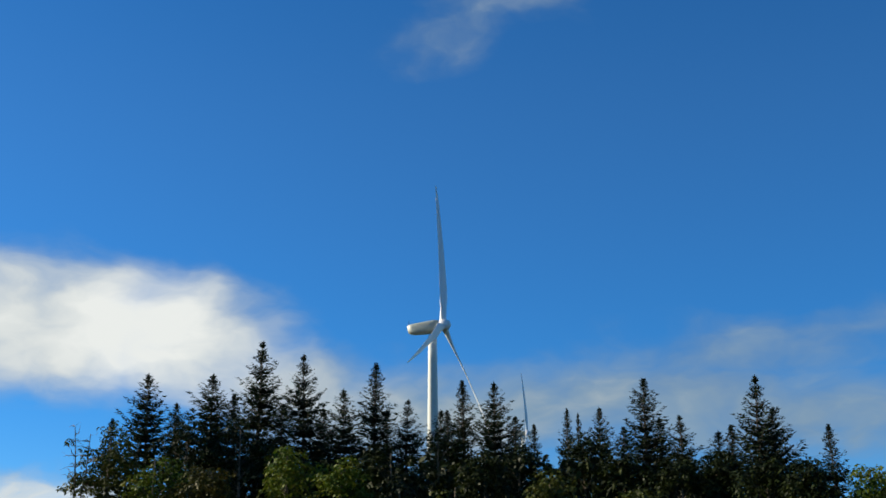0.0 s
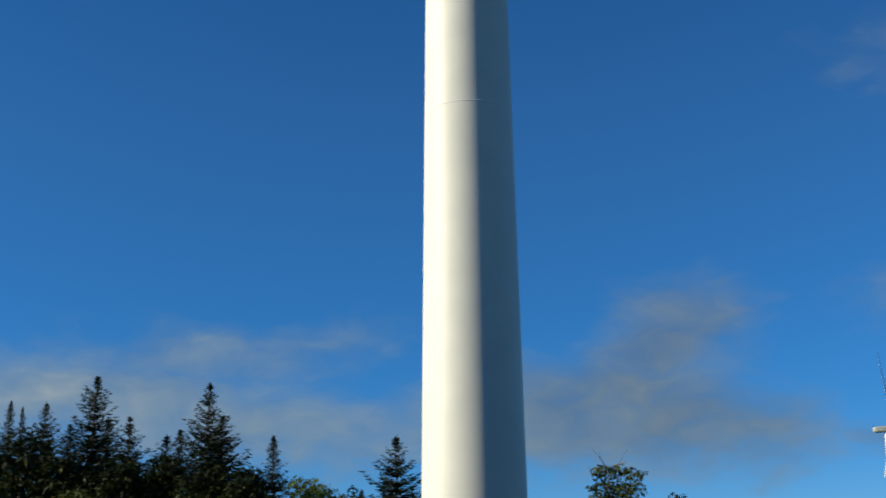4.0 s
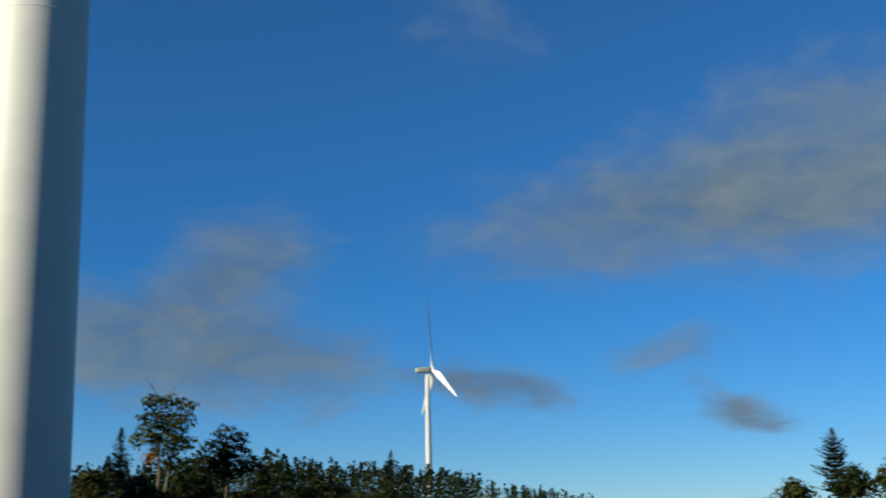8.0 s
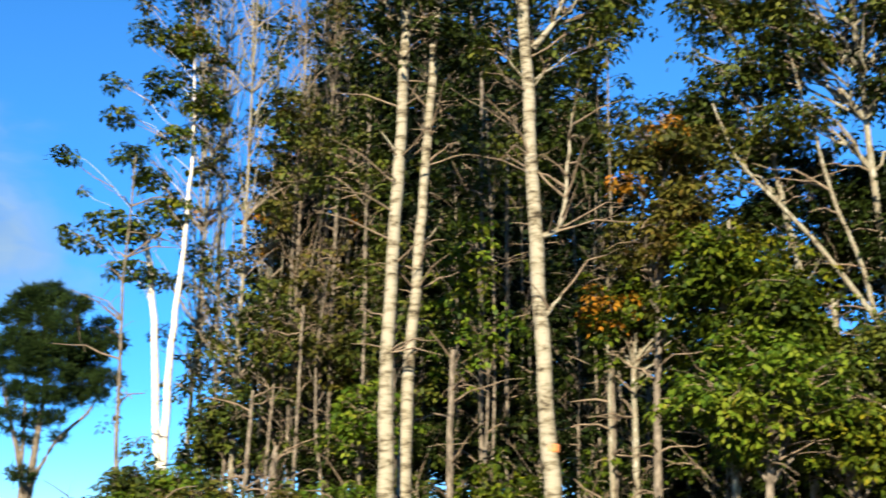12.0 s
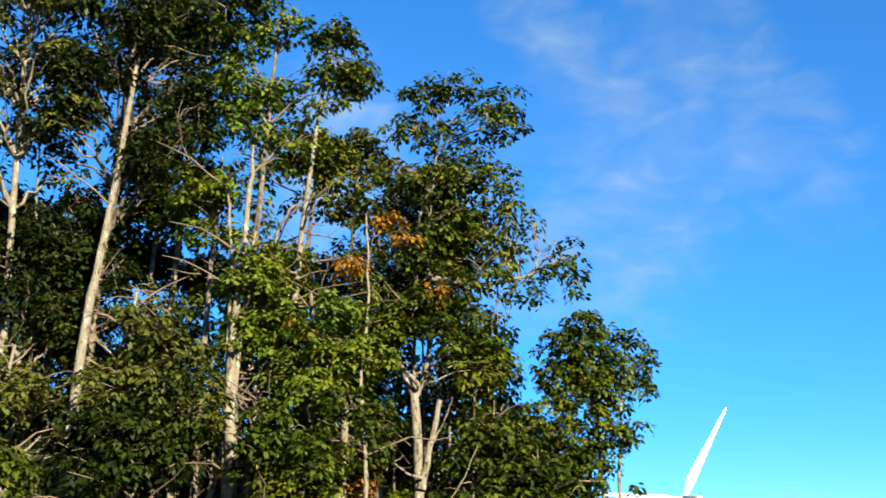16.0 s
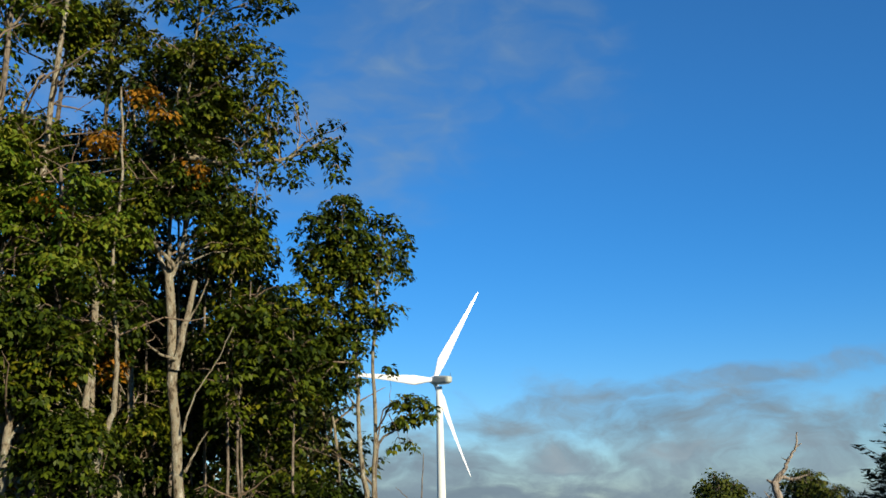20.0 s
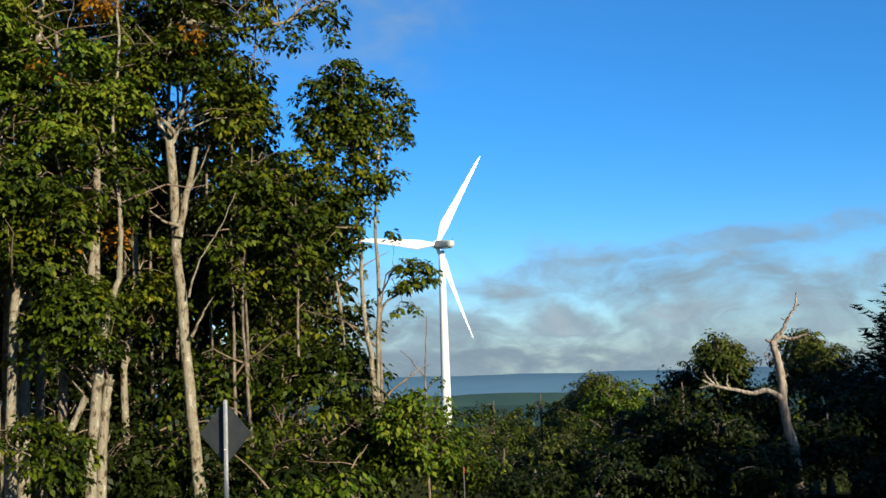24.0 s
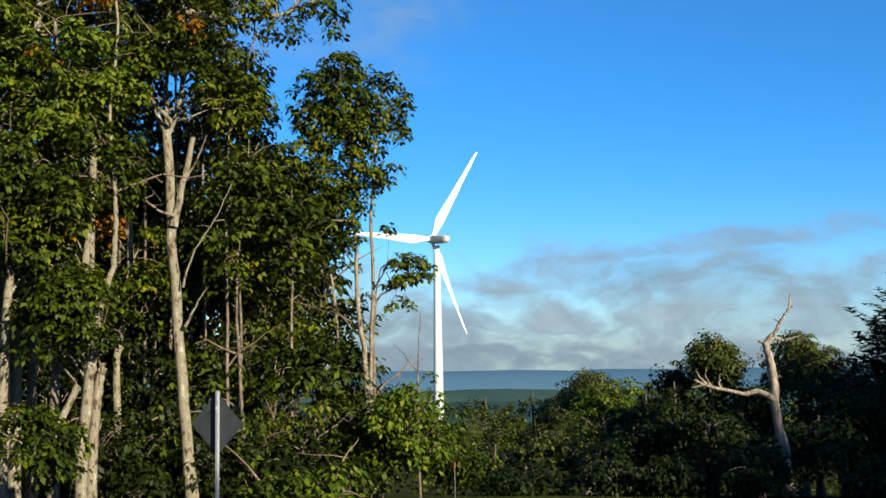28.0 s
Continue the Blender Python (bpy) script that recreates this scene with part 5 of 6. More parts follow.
tree("maple_tree", "twin-trunked old maple low at the forest edge", [(stem(22, (101.75, -5.4), (101.85, -3), (102.1, -0.8), (102.3, 0.5)), 0.105, 0.085), (stem(22.1, (102.2, -5.4), (102.28, -3), (102.48, -0.8), (102.66, -0.1)), 0.10, 0.075), ([aloft(102.3, 0.3, 22.1), aloft(102.35, 1.8, 22.2), aloft(102.7, 3.0, 22.2), aloft(103.1, 4.3, 22.2), aloft(103.15, 5.6, 22.2), aloft(103.2, 6.8, 22.2), aloft(103.1, 8.0, 22.3), aloft(102.8, 11, 22.8), aloft(103.2, 15, 23.4), aloft(103.0, 19, 24)], 0.07, 0.02), ([aloft(102.3, 2.0, 22.1), aloft(101.9, 3.6, 22.1), aloft(101.9, 5.0, 22.1), aloft(102.0, 6.0, 22.1)], 0.075, 0.055), (stem(21.6, (99.4, -6), (100.4, -3.6), (101.6, -1.0)), 0.075, 0.06)],
     [blob(102.2, 1.6, 21.6, 0.5), blob(102.7, 2.4, 21.7, 0.4), blob(101.4, 1.9, 21.6, 0.5), blob(103.0, 1.4, 21.8, 0.4), blob(102.8, 8.8, 21.9, 0.5), blob(103.6, 9.6, 22, 0.5), blob(102.2, 10.2, 22, 0.6)] + masses(101.2, 2.6, 22.5, 1.3, 1.1, 20, 603, (0.4, 0.8), 0.06) + masses(100.4, 5.6, 23, 1.3, 1.2, 12, 604, (0.4, 0.8), 0.04) + masses(99.6, -3.4, 21, 0.9, 0.8, 14, 605, (0.35, 0.6)), "leaf", "palebark", 0.11, 1.2, 503, "maples at the forest edge", dead=6, full=1.35)
tree("maple_tree", "narrow maple with thin pale stems at the open end", [(stem(27, (114.8, -6), (114.7, -1), (114.3, 2), (114.2, 4.1), (114.1, 7.5), (113.8, 13)), 0.075, 0.025), (stem(27, (114.9, -6), (114.8, -1), (115.0, 2.7), (114.9, 7.2), (115.4, 12)), 0.068, 0.025), (stem(28, (113.7, -5), (113.6, -2), (113.2, 2.5), (113.0, 4)), 0.05, 0.03)],
     [blob(113.6, 13.8, 27, 0.5), blob(114.6, 13.2, 27, 0.45), blob(115.7, 13.1, 27, 0.4), blob(116.5, 12.2, 27, 0.3), blob(112.6, 12.8, 27, 0.6), blob(113.8, 12.0, 27, 0.8), blob(115.2, 11.6, 27, 0.6), blob(112.2, 11.4, 27, 0.6), blob(113.4, 10.4, 27, 0.8), blob(114.9, 10.2, 27, 0.55), blob(116.3, 10.8, 27, 0.32), blob(112.0, 9.8, 27, 0.6), blob(113.0, 8.8, 27, 0.8), blob(114.4, 8.6, 27, 0.6), blob(115.8, 9.0, 27, 0.28),
      blob(112.2, 7.6, 27.4, 0.7), blob(113.4, 7.2, 27, 0.6), blob(112.6, 6.0, 27.4, 0.7), blob(113.8, 5.6, 27, 0.4)],
     "leaf", "palebark", 0.11, 2.6, 504, "maples at the forest edge", dead=14, spray=0.28, full=2.2, gaps=-0.36)
SPRAY = [(116.0, 4.5, 0.25), (116.5, 4.75, 0.3), (117.0, 4.65, 0.3), (117.4, 4.5, 0.22), (116.3, 3.75, 0.3), (116.9, 4.0, 0.3), (117.4, 4.0, 0.2), (115.9, 3.6, 0.2), (116.1, 2.7, 0.22), (116.5, 2.7, 0.16), (115.7, 6.2, 0.16)]
tree("thin_tree", "leaf spray hanging before the distant turbine", [(stem(27, (115.0, -6), (114.95, -1), (115.0, 2.4), (115.3, 3.0), (116.3, 3.5), (117.2, 4.2)), 0.05, 0.012), ([aloft(115.0, 2.0, 27), aloft(115.3, 4.4, 27), aloft(116.2, 4.5, 27), aloft(117.1, 4.6, 27)], 0.02, 0.008)],
     [blob(az, el, 27, r, r * 0.4) for az, el, r in SPRAY], "leaf", "bark", 0.12, 3.5, 505, spray=0.24, full=2.0, gaps=-0.5)
tree("thin_tree", "bare whip rising out of a leafy bush", [(stem(26, (117.1, -5), (117.0, -2.5), (117.1, 0.2), (117.2, 2.2)), 0.03, 0.008), ([aloft(117.0, -0.6, 26), aloft(116.4, 0.2, 26), aloft(115.9, 0.7, 26)], 0.015, 0.006)], masses(117.0, -2.4, 26, 1.2, 1.2, 26, 606, (0.3, 0.55)) + [blob(117.4, -0.9, 26, 0.3), blob(118.2, -1.0, 26, 0.25), blob(116.2, -0.9, 26, 0.3)], "leafbright", "bark", 0.12, 1.2, 506)

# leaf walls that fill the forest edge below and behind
# leafdark entries paint the wood's inner shade as dark foliage
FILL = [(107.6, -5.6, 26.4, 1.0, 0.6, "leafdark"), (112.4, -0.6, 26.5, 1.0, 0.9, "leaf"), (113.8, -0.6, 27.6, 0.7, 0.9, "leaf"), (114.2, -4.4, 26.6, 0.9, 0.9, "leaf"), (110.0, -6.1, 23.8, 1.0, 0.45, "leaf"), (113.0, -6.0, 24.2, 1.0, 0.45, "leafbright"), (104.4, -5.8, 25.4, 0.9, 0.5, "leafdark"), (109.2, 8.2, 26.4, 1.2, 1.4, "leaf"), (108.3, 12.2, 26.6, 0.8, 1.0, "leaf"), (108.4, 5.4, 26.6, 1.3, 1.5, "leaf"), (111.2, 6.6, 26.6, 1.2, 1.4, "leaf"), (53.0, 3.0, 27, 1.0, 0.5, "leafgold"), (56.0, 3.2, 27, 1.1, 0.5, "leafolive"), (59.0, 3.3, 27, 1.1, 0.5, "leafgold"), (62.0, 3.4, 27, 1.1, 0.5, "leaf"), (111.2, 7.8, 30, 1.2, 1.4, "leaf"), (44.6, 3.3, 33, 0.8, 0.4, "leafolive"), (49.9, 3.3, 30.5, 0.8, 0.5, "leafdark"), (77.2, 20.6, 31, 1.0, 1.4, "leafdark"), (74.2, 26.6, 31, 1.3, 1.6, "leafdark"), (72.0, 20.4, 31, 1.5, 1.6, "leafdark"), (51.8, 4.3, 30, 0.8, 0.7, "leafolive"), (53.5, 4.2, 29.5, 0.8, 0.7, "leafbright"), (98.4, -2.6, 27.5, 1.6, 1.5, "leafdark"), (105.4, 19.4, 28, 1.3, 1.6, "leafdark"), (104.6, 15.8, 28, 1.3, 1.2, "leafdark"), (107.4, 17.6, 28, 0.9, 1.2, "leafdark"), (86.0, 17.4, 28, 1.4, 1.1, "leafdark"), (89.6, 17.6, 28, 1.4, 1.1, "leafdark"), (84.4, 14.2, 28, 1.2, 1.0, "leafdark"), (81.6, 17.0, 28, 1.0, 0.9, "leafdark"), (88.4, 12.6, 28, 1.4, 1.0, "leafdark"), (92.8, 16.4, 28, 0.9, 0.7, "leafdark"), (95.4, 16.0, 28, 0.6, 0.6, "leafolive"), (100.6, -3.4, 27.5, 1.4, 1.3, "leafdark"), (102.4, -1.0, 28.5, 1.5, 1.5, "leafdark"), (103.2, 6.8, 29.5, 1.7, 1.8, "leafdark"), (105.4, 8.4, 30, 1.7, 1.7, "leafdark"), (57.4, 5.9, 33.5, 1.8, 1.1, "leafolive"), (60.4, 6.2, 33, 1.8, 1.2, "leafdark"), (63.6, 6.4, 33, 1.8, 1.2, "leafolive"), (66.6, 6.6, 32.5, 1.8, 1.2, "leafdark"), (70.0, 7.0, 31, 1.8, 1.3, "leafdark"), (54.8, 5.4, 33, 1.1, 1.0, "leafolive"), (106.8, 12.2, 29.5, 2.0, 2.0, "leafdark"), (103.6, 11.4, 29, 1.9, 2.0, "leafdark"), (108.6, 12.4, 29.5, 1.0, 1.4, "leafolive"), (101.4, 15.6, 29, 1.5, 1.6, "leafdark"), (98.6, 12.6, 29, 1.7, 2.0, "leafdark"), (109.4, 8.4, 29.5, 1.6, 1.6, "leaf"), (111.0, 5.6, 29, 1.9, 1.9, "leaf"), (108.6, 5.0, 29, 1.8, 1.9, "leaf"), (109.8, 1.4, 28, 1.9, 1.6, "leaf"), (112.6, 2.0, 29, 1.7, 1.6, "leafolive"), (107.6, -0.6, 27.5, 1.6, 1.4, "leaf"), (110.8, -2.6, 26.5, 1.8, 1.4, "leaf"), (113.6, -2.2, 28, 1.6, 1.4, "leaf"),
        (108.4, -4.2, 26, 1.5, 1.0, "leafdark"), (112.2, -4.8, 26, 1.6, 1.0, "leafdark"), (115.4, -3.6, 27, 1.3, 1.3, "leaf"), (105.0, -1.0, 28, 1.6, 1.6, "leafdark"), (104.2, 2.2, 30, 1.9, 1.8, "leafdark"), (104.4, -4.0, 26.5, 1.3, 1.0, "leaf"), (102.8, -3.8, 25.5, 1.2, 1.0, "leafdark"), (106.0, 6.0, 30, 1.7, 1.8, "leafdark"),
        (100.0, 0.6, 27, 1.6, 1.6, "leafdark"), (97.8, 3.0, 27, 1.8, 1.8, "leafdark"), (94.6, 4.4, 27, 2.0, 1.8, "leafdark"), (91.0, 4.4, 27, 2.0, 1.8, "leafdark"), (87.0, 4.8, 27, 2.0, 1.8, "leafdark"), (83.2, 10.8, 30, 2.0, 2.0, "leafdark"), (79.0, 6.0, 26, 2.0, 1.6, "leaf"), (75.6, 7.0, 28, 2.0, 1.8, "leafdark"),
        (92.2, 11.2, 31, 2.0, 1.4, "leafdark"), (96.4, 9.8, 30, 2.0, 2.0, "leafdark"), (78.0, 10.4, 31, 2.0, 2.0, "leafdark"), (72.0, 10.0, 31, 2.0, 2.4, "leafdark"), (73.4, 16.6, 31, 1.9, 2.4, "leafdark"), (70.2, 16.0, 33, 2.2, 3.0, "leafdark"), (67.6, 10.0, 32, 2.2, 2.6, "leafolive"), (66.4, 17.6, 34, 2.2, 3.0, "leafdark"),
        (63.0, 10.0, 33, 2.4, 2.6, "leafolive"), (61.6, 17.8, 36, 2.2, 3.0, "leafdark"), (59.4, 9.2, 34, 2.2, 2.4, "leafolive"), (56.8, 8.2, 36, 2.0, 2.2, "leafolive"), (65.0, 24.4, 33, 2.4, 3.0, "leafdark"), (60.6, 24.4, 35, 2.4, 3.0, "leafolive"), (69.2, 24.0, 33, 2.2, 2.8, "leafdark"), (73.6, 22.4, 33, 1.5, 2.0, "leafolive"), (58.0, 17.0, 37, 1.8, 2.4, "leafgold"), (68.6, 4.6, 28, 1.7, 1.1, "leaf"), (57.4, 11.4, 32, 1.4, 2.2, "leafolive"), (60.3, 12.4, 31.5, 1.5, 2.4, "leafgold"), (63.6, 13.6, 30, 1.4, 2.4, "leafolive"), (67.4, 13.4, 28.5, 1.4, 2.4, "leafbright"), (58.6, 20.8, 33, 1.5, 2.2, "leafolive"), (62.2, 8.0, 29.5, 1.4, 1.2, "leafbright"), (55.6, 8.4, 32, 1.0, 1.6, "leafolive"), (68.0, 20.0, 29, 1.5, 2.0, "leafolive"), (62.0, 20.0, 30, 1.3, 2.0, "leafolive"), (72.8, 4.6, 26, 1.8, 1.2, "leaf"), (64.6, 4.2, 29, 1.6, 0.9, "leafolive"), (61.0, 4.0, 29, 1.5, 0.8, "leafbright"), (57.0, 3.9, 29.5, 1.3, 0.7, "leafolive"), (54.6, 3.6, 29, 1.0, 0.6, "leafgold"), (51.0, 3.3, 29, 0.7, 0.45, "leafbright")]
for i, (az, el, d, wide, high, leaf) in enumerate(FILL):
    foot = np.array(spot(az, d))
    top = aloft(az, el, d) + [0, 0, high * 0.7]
    tree("forest_tree", {"leaf": "green leafy understorey tree in the wood", "leafdark": "dark green understorey tree with shade painted into its leaves", "leafolive": "olive understorey tree with thin foliage", "leafbright": "bright yellow-green bush at the forest edge", "leafgold": "bush turning olive and gold"}[leaf],
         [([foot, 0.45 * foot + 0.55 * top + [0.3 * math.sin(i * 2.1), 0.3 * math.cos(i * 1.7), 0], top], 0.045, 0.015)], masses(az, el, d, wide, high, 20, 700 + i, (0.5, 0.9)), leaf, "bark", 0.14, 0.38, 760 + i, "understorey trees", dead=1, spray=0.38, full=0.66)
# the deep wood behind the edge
# darkness between the trunks is put into these crowns' colour
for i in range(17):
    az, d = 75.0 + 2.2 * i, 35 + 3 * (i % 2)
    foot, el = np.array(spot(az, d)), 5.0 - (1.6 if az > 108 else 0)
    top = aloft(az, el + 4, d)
    tree("forest_tree", "forest tree deep in the wood, leaves painted shade-dark", [([foot, 0.5 * (foot + top), top], 0.10, 0.03)], masses(az, el, d, 1.9, 4.4, 27, 860 + i, (0.7, 1.1)), "leafdark", "darkbark", 0.34, 0.45, 890 + i, "understorey trees", dead=2, spray=0.55, twigs=False)
# dark spruces deep in the wood
for i, (az, el, d, wide) in enumerate(((59.4, 24, 38, 1.0), (62.6, 27, 40, 1.1), (66.4, 26, 38, 1.1), (69.0, 22, 38, 1.0), (64.4, 18, 35, 0.9), (74.6, 19, 38, 1.1), (60.8, 28, 42, 1.3), (64.6, 30, 42, 1.3), (67.6, 29, 41, 1.3), (70.6, 28, 41, 1.2), (72.6, 25, 40, 1.2), (58.2, 20, 41, 1.1), (69.6, 15, 36, 1.0), (62.0, 15, 37, 1.0))):
    spruce(az, d, el, i % 4, i * 0.7, wide, "dark spruce standing inside the wood", "spruces in the wood")

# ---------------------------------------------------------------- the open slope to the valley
# trees marked leafdark have the slope's shade put into their leaves
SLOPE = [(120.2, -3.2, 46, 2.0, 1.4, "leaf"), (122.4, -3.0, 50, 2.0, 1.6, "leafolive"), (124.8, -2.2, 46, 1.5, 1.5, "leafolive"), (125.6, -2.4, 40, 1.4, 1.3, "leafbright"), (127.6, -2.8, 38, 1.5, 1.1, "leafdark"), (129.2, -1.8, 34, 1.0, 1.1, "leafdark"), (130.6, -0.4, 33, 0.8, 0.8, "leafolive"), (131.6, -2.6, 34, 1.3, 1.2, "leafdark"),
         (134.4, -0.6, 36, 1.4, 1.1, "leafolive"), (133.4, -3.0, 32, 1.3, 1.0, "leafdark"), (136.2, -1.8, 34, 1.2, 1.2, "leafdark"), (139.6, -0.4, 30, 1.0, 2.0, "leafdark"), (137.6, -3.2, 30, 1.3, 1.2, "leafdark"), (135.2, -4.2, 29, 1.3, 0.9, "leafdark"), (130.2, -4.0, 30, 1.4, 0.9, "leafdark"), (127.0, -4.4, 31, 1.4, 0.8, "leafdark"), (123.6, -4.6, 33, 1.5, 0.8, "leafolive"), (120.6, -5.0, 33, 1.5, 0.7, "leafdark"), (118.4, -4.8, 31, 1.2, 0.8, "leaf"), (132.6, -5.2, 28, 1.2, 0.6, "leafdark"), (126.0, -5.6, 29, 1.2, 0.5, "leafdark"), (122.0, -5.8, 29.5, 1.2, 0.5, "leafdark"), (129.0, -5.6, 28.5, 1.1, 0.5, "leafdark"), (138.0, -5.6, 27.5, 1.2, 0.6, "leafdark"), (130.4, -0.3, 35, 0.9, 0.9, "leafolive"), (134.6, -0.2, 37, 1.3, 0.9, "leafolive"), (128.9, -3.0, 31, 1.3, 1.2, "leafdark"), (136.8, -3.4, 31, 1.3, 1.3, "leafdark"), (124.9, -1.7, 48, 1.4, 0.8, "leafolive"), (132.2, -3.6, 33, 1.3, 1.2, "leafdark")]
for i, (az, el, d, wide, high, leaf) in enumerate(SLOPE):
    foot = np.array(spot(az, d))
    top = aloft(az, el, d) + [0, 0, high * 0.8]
    tree("leafy_tree", {"leaf": "green tree on the slope below the clearing", "leafdark": "slope tree with shade put into its dark leaves", "leafolive": "olive-green tree on the slope", "leafbright": "yellow-green sunlit tree on the slope"}[leaf],
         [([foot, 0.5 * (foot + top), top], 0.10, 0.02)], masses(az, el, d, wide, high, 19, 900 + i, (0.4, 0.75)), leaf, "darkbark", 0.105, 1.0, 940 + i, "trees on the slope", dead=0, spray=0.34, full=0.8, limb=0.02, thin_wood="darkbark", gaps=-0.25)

spruce(138.9, 31, 4.3, 1, 0.8, 1.0, "ragged dark spruce at the edge of the slope", "spruces on the slope")
spruce(138.0, 33, 1.6, 2, 2.1, 0.9, "small dark spruce at the edge of the slope", "spruces on the slope")

# the dead snag with one long broken limb
tree("dead_tree", "bleached dead tree with a long twisted side limb", [
    (stem(28, (133.85, -6), (133.8, -5.2), (133.71, -4.12), (133.42, -3.1), (133.35, -2.4), (133.36, -1.1), (133.2, -0.2), (133.02, 0.5)), 0.12, 0.085), ([aloft(133.35, -2.2, 28), aloft(133.1, -1.9, 27.9), aloft(132.6, -1.65, 27.9), aloft(132.08, -1.85, 27.8), aloft(131.2, -1.62, 27.7), aloft(130.4, -1.46, 27.6), aloft(129.83, -1.15, 27.6)], 0.075, 0.022),
    ([aloft(133.03, 0.4, 28), aloft(133.25, 0.8, 28), aloft(133.52, 0.96, 28), aloft(133.7, 1.4, 28), aloft(133.91, 1.72, 28), aloft(134.12, 2.05, 28), aloft(134.19, 2.65, 28)], 0.06, 0.016), ([aloft(133.05, 0.45, 28), aloft(133.4, 0.75, 28.1), aloft(133.76, 0.57, 28.2), aloft(134.2, 0.68, 28.2), aloft(134.6, 0.8, 28.2)], 0.05, 0.014), ([aloft(130.6, -1.5, 27.7), aloft(130.3, -1.0, 27.7), aloft(130.35, -0.7, 27.7)], 0.03, 0.01),
    ([aloft(131.0, -1.6, 27.7), aloft(130.9, -1.2, 27.7), aloft(131.0, -0.9, 27.7)], 0.03, 0.01), ([aloft(130.2, -1.4, 27.6), aloft(129.7, -1.5, 27.5)], 0.03, 0.01), ([aloft(130.4, -1.4, 27.6), aloft(130.0, -0.95, 27.6), aloft(129.9, -0.6, 27.6)], 0.025, 0.007), ([aloft(133.7, 1.4, 28), aloft(133.45, 1.55, 28)], 0.02, 0.006), ([aloft(134.05, 1.95, 28), aloft(134.35, 2.15, 28)], 0.025, 0.008), ([aloft(133.3, -0.6, 28), aloft(132.8, -0.2, 28), aloft(132.6, 0.1, 28)], 0.025, 0.008), ([aloft(133.04, 0.4, 28), aloft(132.75, 0.6, 28)], 0.045, 0.02), ([aloft(133.36, -1.2, 28), aloft(133.6, -1.0, 28)], 0.03, 0.015)],
    [], "leaf", "deadwood", 0.1, 1, 77)

# unseen tall spruces added on the clearing's sunny side to shade the slope
for i in range(23):
    az, d, top = (-169 + 1.8 * i, 29 + 3.5 * ((i * 5) % 4), 11.2 + 0.8 * (i % 3) + 1.25 * ((i * 5) % 4)) if i < 15 else (-124 + 1.6 * (i - 15), 33 + 2.5 * (i % 3), 17.6 + 0.7 * (i % 3))
    spruce(az, d, math.degrees(math.atan2(top, d)), 4, i * 1.1, 1.4, "tall dark spruce added out of view to cast shade", "spruces behind the clearing")

# ---------------------------------------------------------------- small things


def road_sign(az, d):
    """The back of a diamond-shaped road sign on its post."""
    foot = spot(az, d)
    root = new("road_sign")
    root.matrix_basis = Matrix.Translation(foot) @ Matrix.Rotation(radians(-az - 36), 4, "Z")
    tagged(root, "grey unpainted back of a diamond road sign on a post", "road sign")
    top = EYE + d * math.tan(radians(-1.35)) - foot.z
    part("post", box(0.055, 0.05, top + 0.3, (0, -0.04, top / 2 - 0.15), 0.008), "galv", root, "shiny galvanised post")
    part("sign_plate", box(0.70, 0.006, 0.70, (0, 0, 0), 0.002, Matrix.Rotation(radians(45), 4, "Y")), "signback", root, "dull grey diamond plate").location = (-0.035, 0.0, top - 0.52)
    for dz in (-0.25, 0.25):
        b = part("bolt", lathe([(0.012, 0), (0.012, 0.012), (0.008, 0.016)], 8), "galv", root)
        b.matrix_basis = Matrix.Translation((0, -0.07, top - 0.52 + dz)) @ Matrix.Rotation(radians(90), 4, "X")


road_sign(107.85, 19.5)


def marker_stake(az, d):
    foot = spot(az, d)
    root = new("marker_stake")
    root.location = foot
    tagged(root, "thin red-topped marker stake in the grass", "stake")
    part("stake", box(0.022, 0.022, 0.8, (0, 0, 0.35), 0.003), "dark", root)
    part("red_tip", box(0.028, 0.028, 0.13, (0, 0, 0.80), 0.003), "redpaint", root, "red tip")


marker_stake(118.7, 24.5)


def grass(name, label, az0, az1, d0, d1, count, tall, seed):
    rng = np.random.default_rng(seed)
    p = Pile()
    az = rng.uniform(az0, az1, count)
    d = rng.uniform(d0, d1, count)
    g = np.array([spot(a, q) for a, q in zip(az, d)])
    for k in range(3):
        h = tall * rng.uniform(0.4, 1.3, count)[:, None]
        w = 0.02 + 0.02 * rng.random(count)[:, None]
        a = rng.uniform(0, 6.283, count)
        s = np.stack([np.cos(a), np.sin(a), 0 * a], 1)
        bend = rng.normal(size=(count, 3)) * [0.3, 0.3, 0] * h
        b = g + rng.normal(size=(count, 3)) * [0.12, 0.12, 0]
        mid = b + np.array([0, 0, 0.55]) * h + bend * 0.35
        tip = b + np.array([0, 0, 1.0]) * h + bend
        p.add(np.stack([b - s * w * 0.4, mid + s * w * 0.5, tip, mid - s * w * 0.5], 1), np.arange(4 * count).reshape(count, 4))
    ob = part(name, p, "grass")
    tagged(ob, label, "grass", kind="stuff")


grass("verge_grass", "strip of rough grass and weeds along the gravel", 117, 150, 24.0, 25.6, 7000, 0.11, 91)
grass("bank_grass", "rough grass and weeds on the bank below the trees", 36, 76, 23.0, 34, 8000, 0.36, 92)
grass("tower_grass", "weeds and grass round the tower", -12, 34, 40, 58, 5000, 0.45, 93)

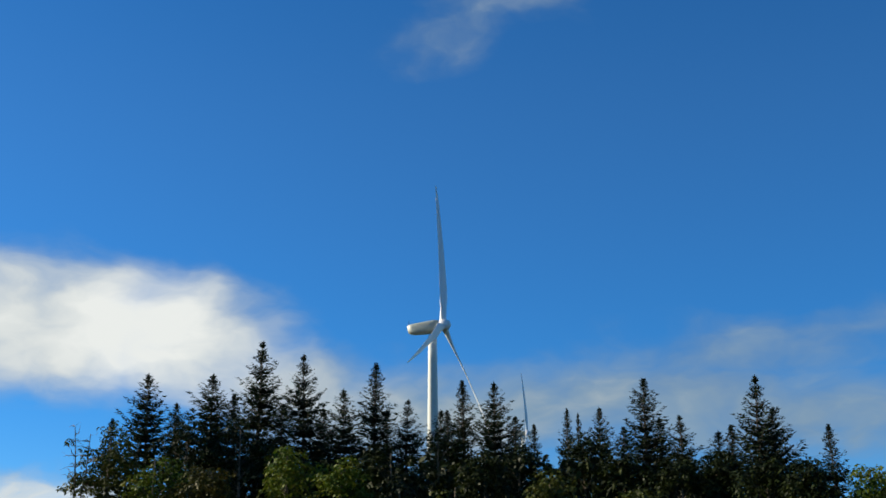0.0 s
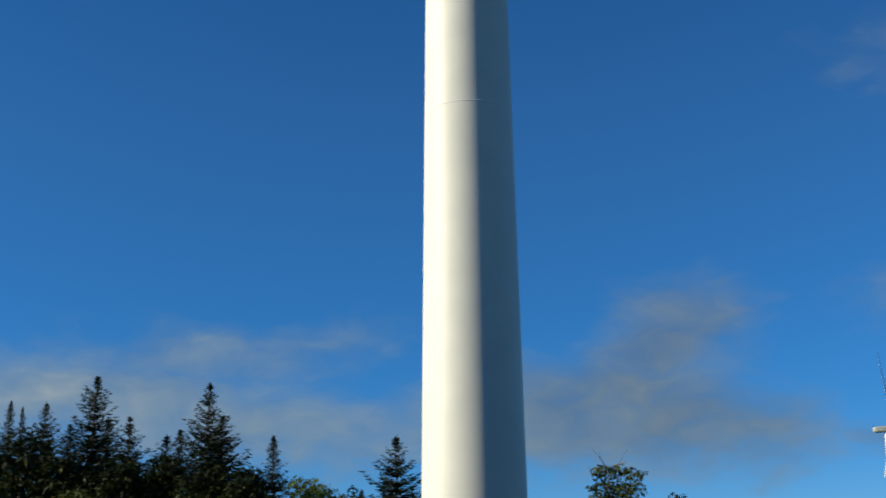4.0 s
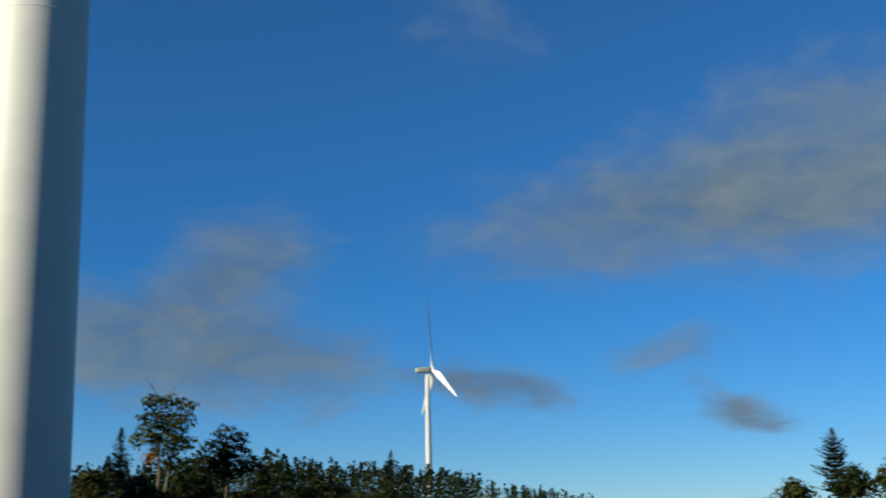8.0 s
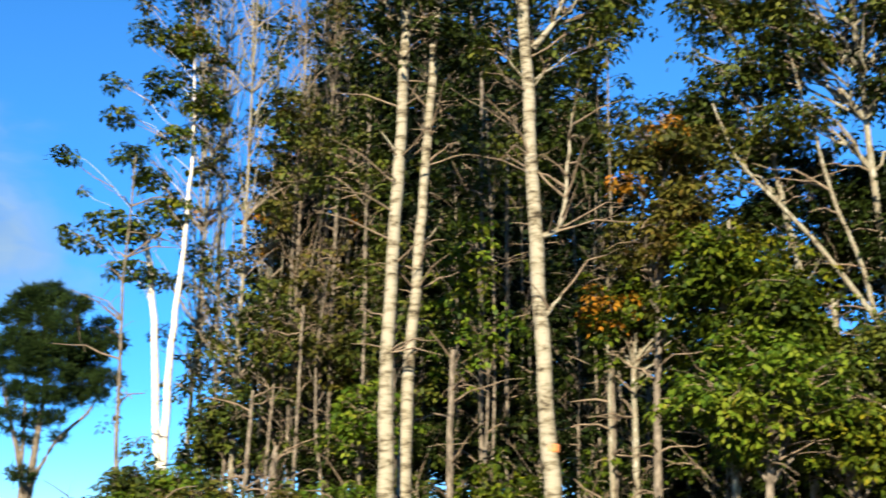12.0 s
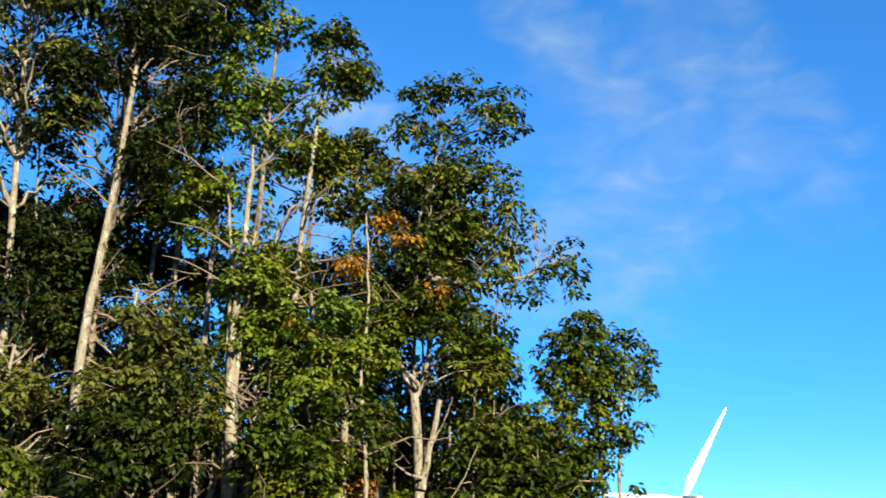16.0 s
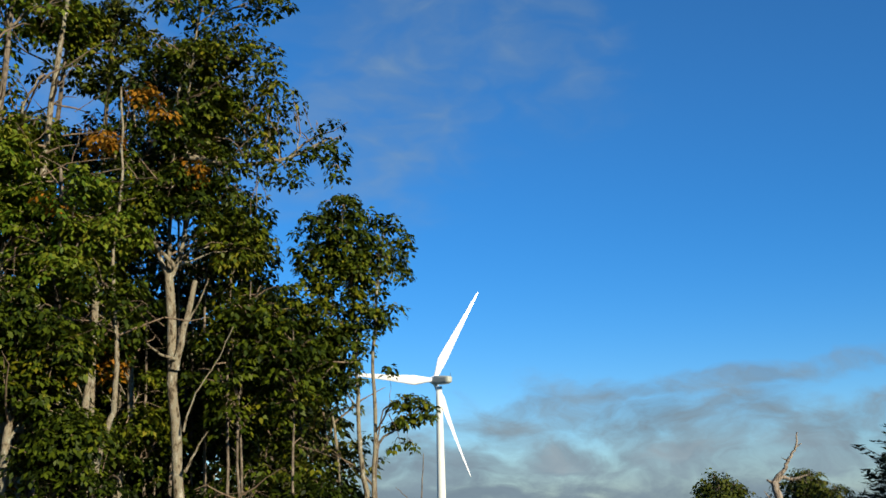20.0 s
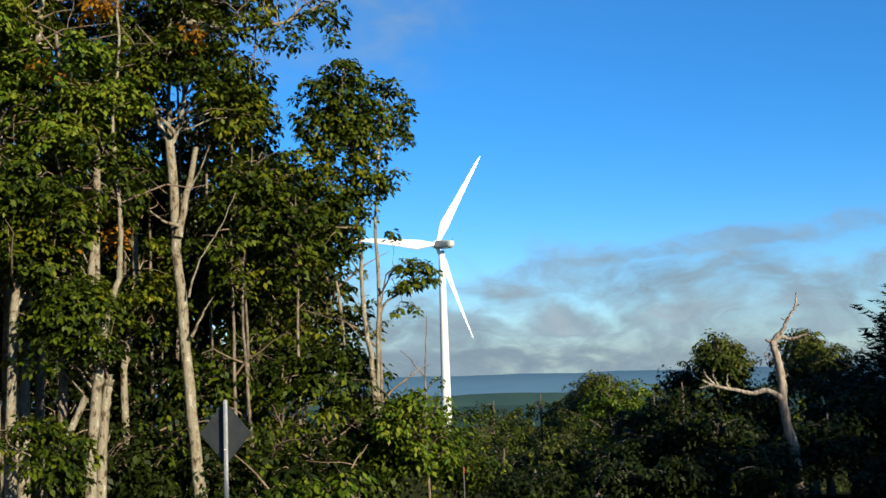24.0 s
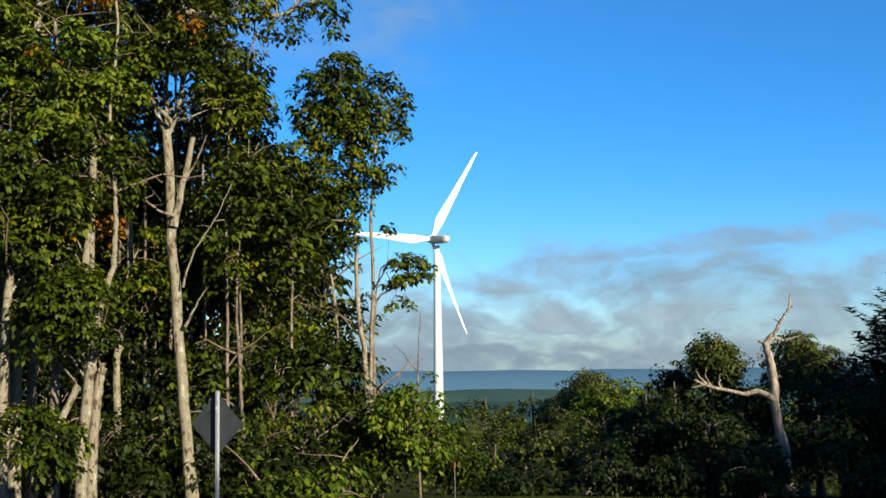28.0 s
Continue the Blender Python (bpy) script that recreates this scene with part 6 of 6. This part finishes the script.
# door, lamp and footing of the near tower
door_az = radians(180 + 53)      # which way the door looks, from +Y clockwise
door = Matrix.Rotation(-door_az, 4, "Z")


def arch(width, height, depth, at_z, radius):
    """An arched plate that follows the tower's curve."""
    bm = bmesh.new()
    n = 16
    outline = [(-width / 2, 0), (width / 2, 0)] + [(width / 2 * math.cos(math.pi * i / n), height - width / 2 + width / 2 * math.sin(math.pi * i / n)) for i in range(n + 1)]
    rings = []
    for dep in (-0.05, depth):
        rings.append([bm.verts.new((x, math.sqrt(max((radius + dep) ** 2 - x * x, 0)), at_z + z)) for x, z in outline])
    m = len(outline)
    for i in range(m):
        bm.faces.new((rings[0][i], rings[0][(i + 1) % m], rings[1][(i + 1) % m], rings[1][i]))
    bm.faces.new(rings[1])
    bm.faces.new(rings[0][::-1])
    bmesh.ops.recalc_face_normals(bm, faces=bm.faces)
    return bm


frame_part = part("door_frame", arch(1.15, 2.35, 0.05, 0.85, tower_radius(2)), "seam", near)
frame_part.matrix_basis = door
leaf_part = part("door", arch(0.92, 2.2, 0.09, 0.9, tower_radius(2)), "steel", near, "white arched steel door")
leaf_part.matrix_basis = door
for k in range(5):
    s = part("vent_slat", box(0.5, 0.03, 0.03, (0, tower_radius(2) + 0.07, 2.2 + 0.08 * k), 0.004), "dark", leaf_part)
lamp = part("door_lamp", box(0.34, 0.26, 0.2, (0, tower_radius(4.0) + 0.12, 4.0), 0.05), "dark", near, "dark lamp bracket above the door")
lamp.matrix_basis = door
part("bracket", box(0.62, 0.12, 0.06, (-0.05, tower_radius(4.0) + 0.05, 4.13), 0.01), "dark", lamp)
for k in (-0.11, 0.11):
    part("lamp_foot", box(0.07, 0.07, 0.2, (k, tower_radius(4.0) + 0.16, 3.85), 0.01), "dark", lamp)
steps = part("door_steps", box(1.2, 1.4, 0.08, (0, tower_radius(1) + 0.7, 0.82), 0.01), "galv", near)
steps.matrix_basis = door
part("footing", lathe([(2.9, -0.8), (2.9, 0.15), (2.8, 0.22)], 48), "concrete", near)
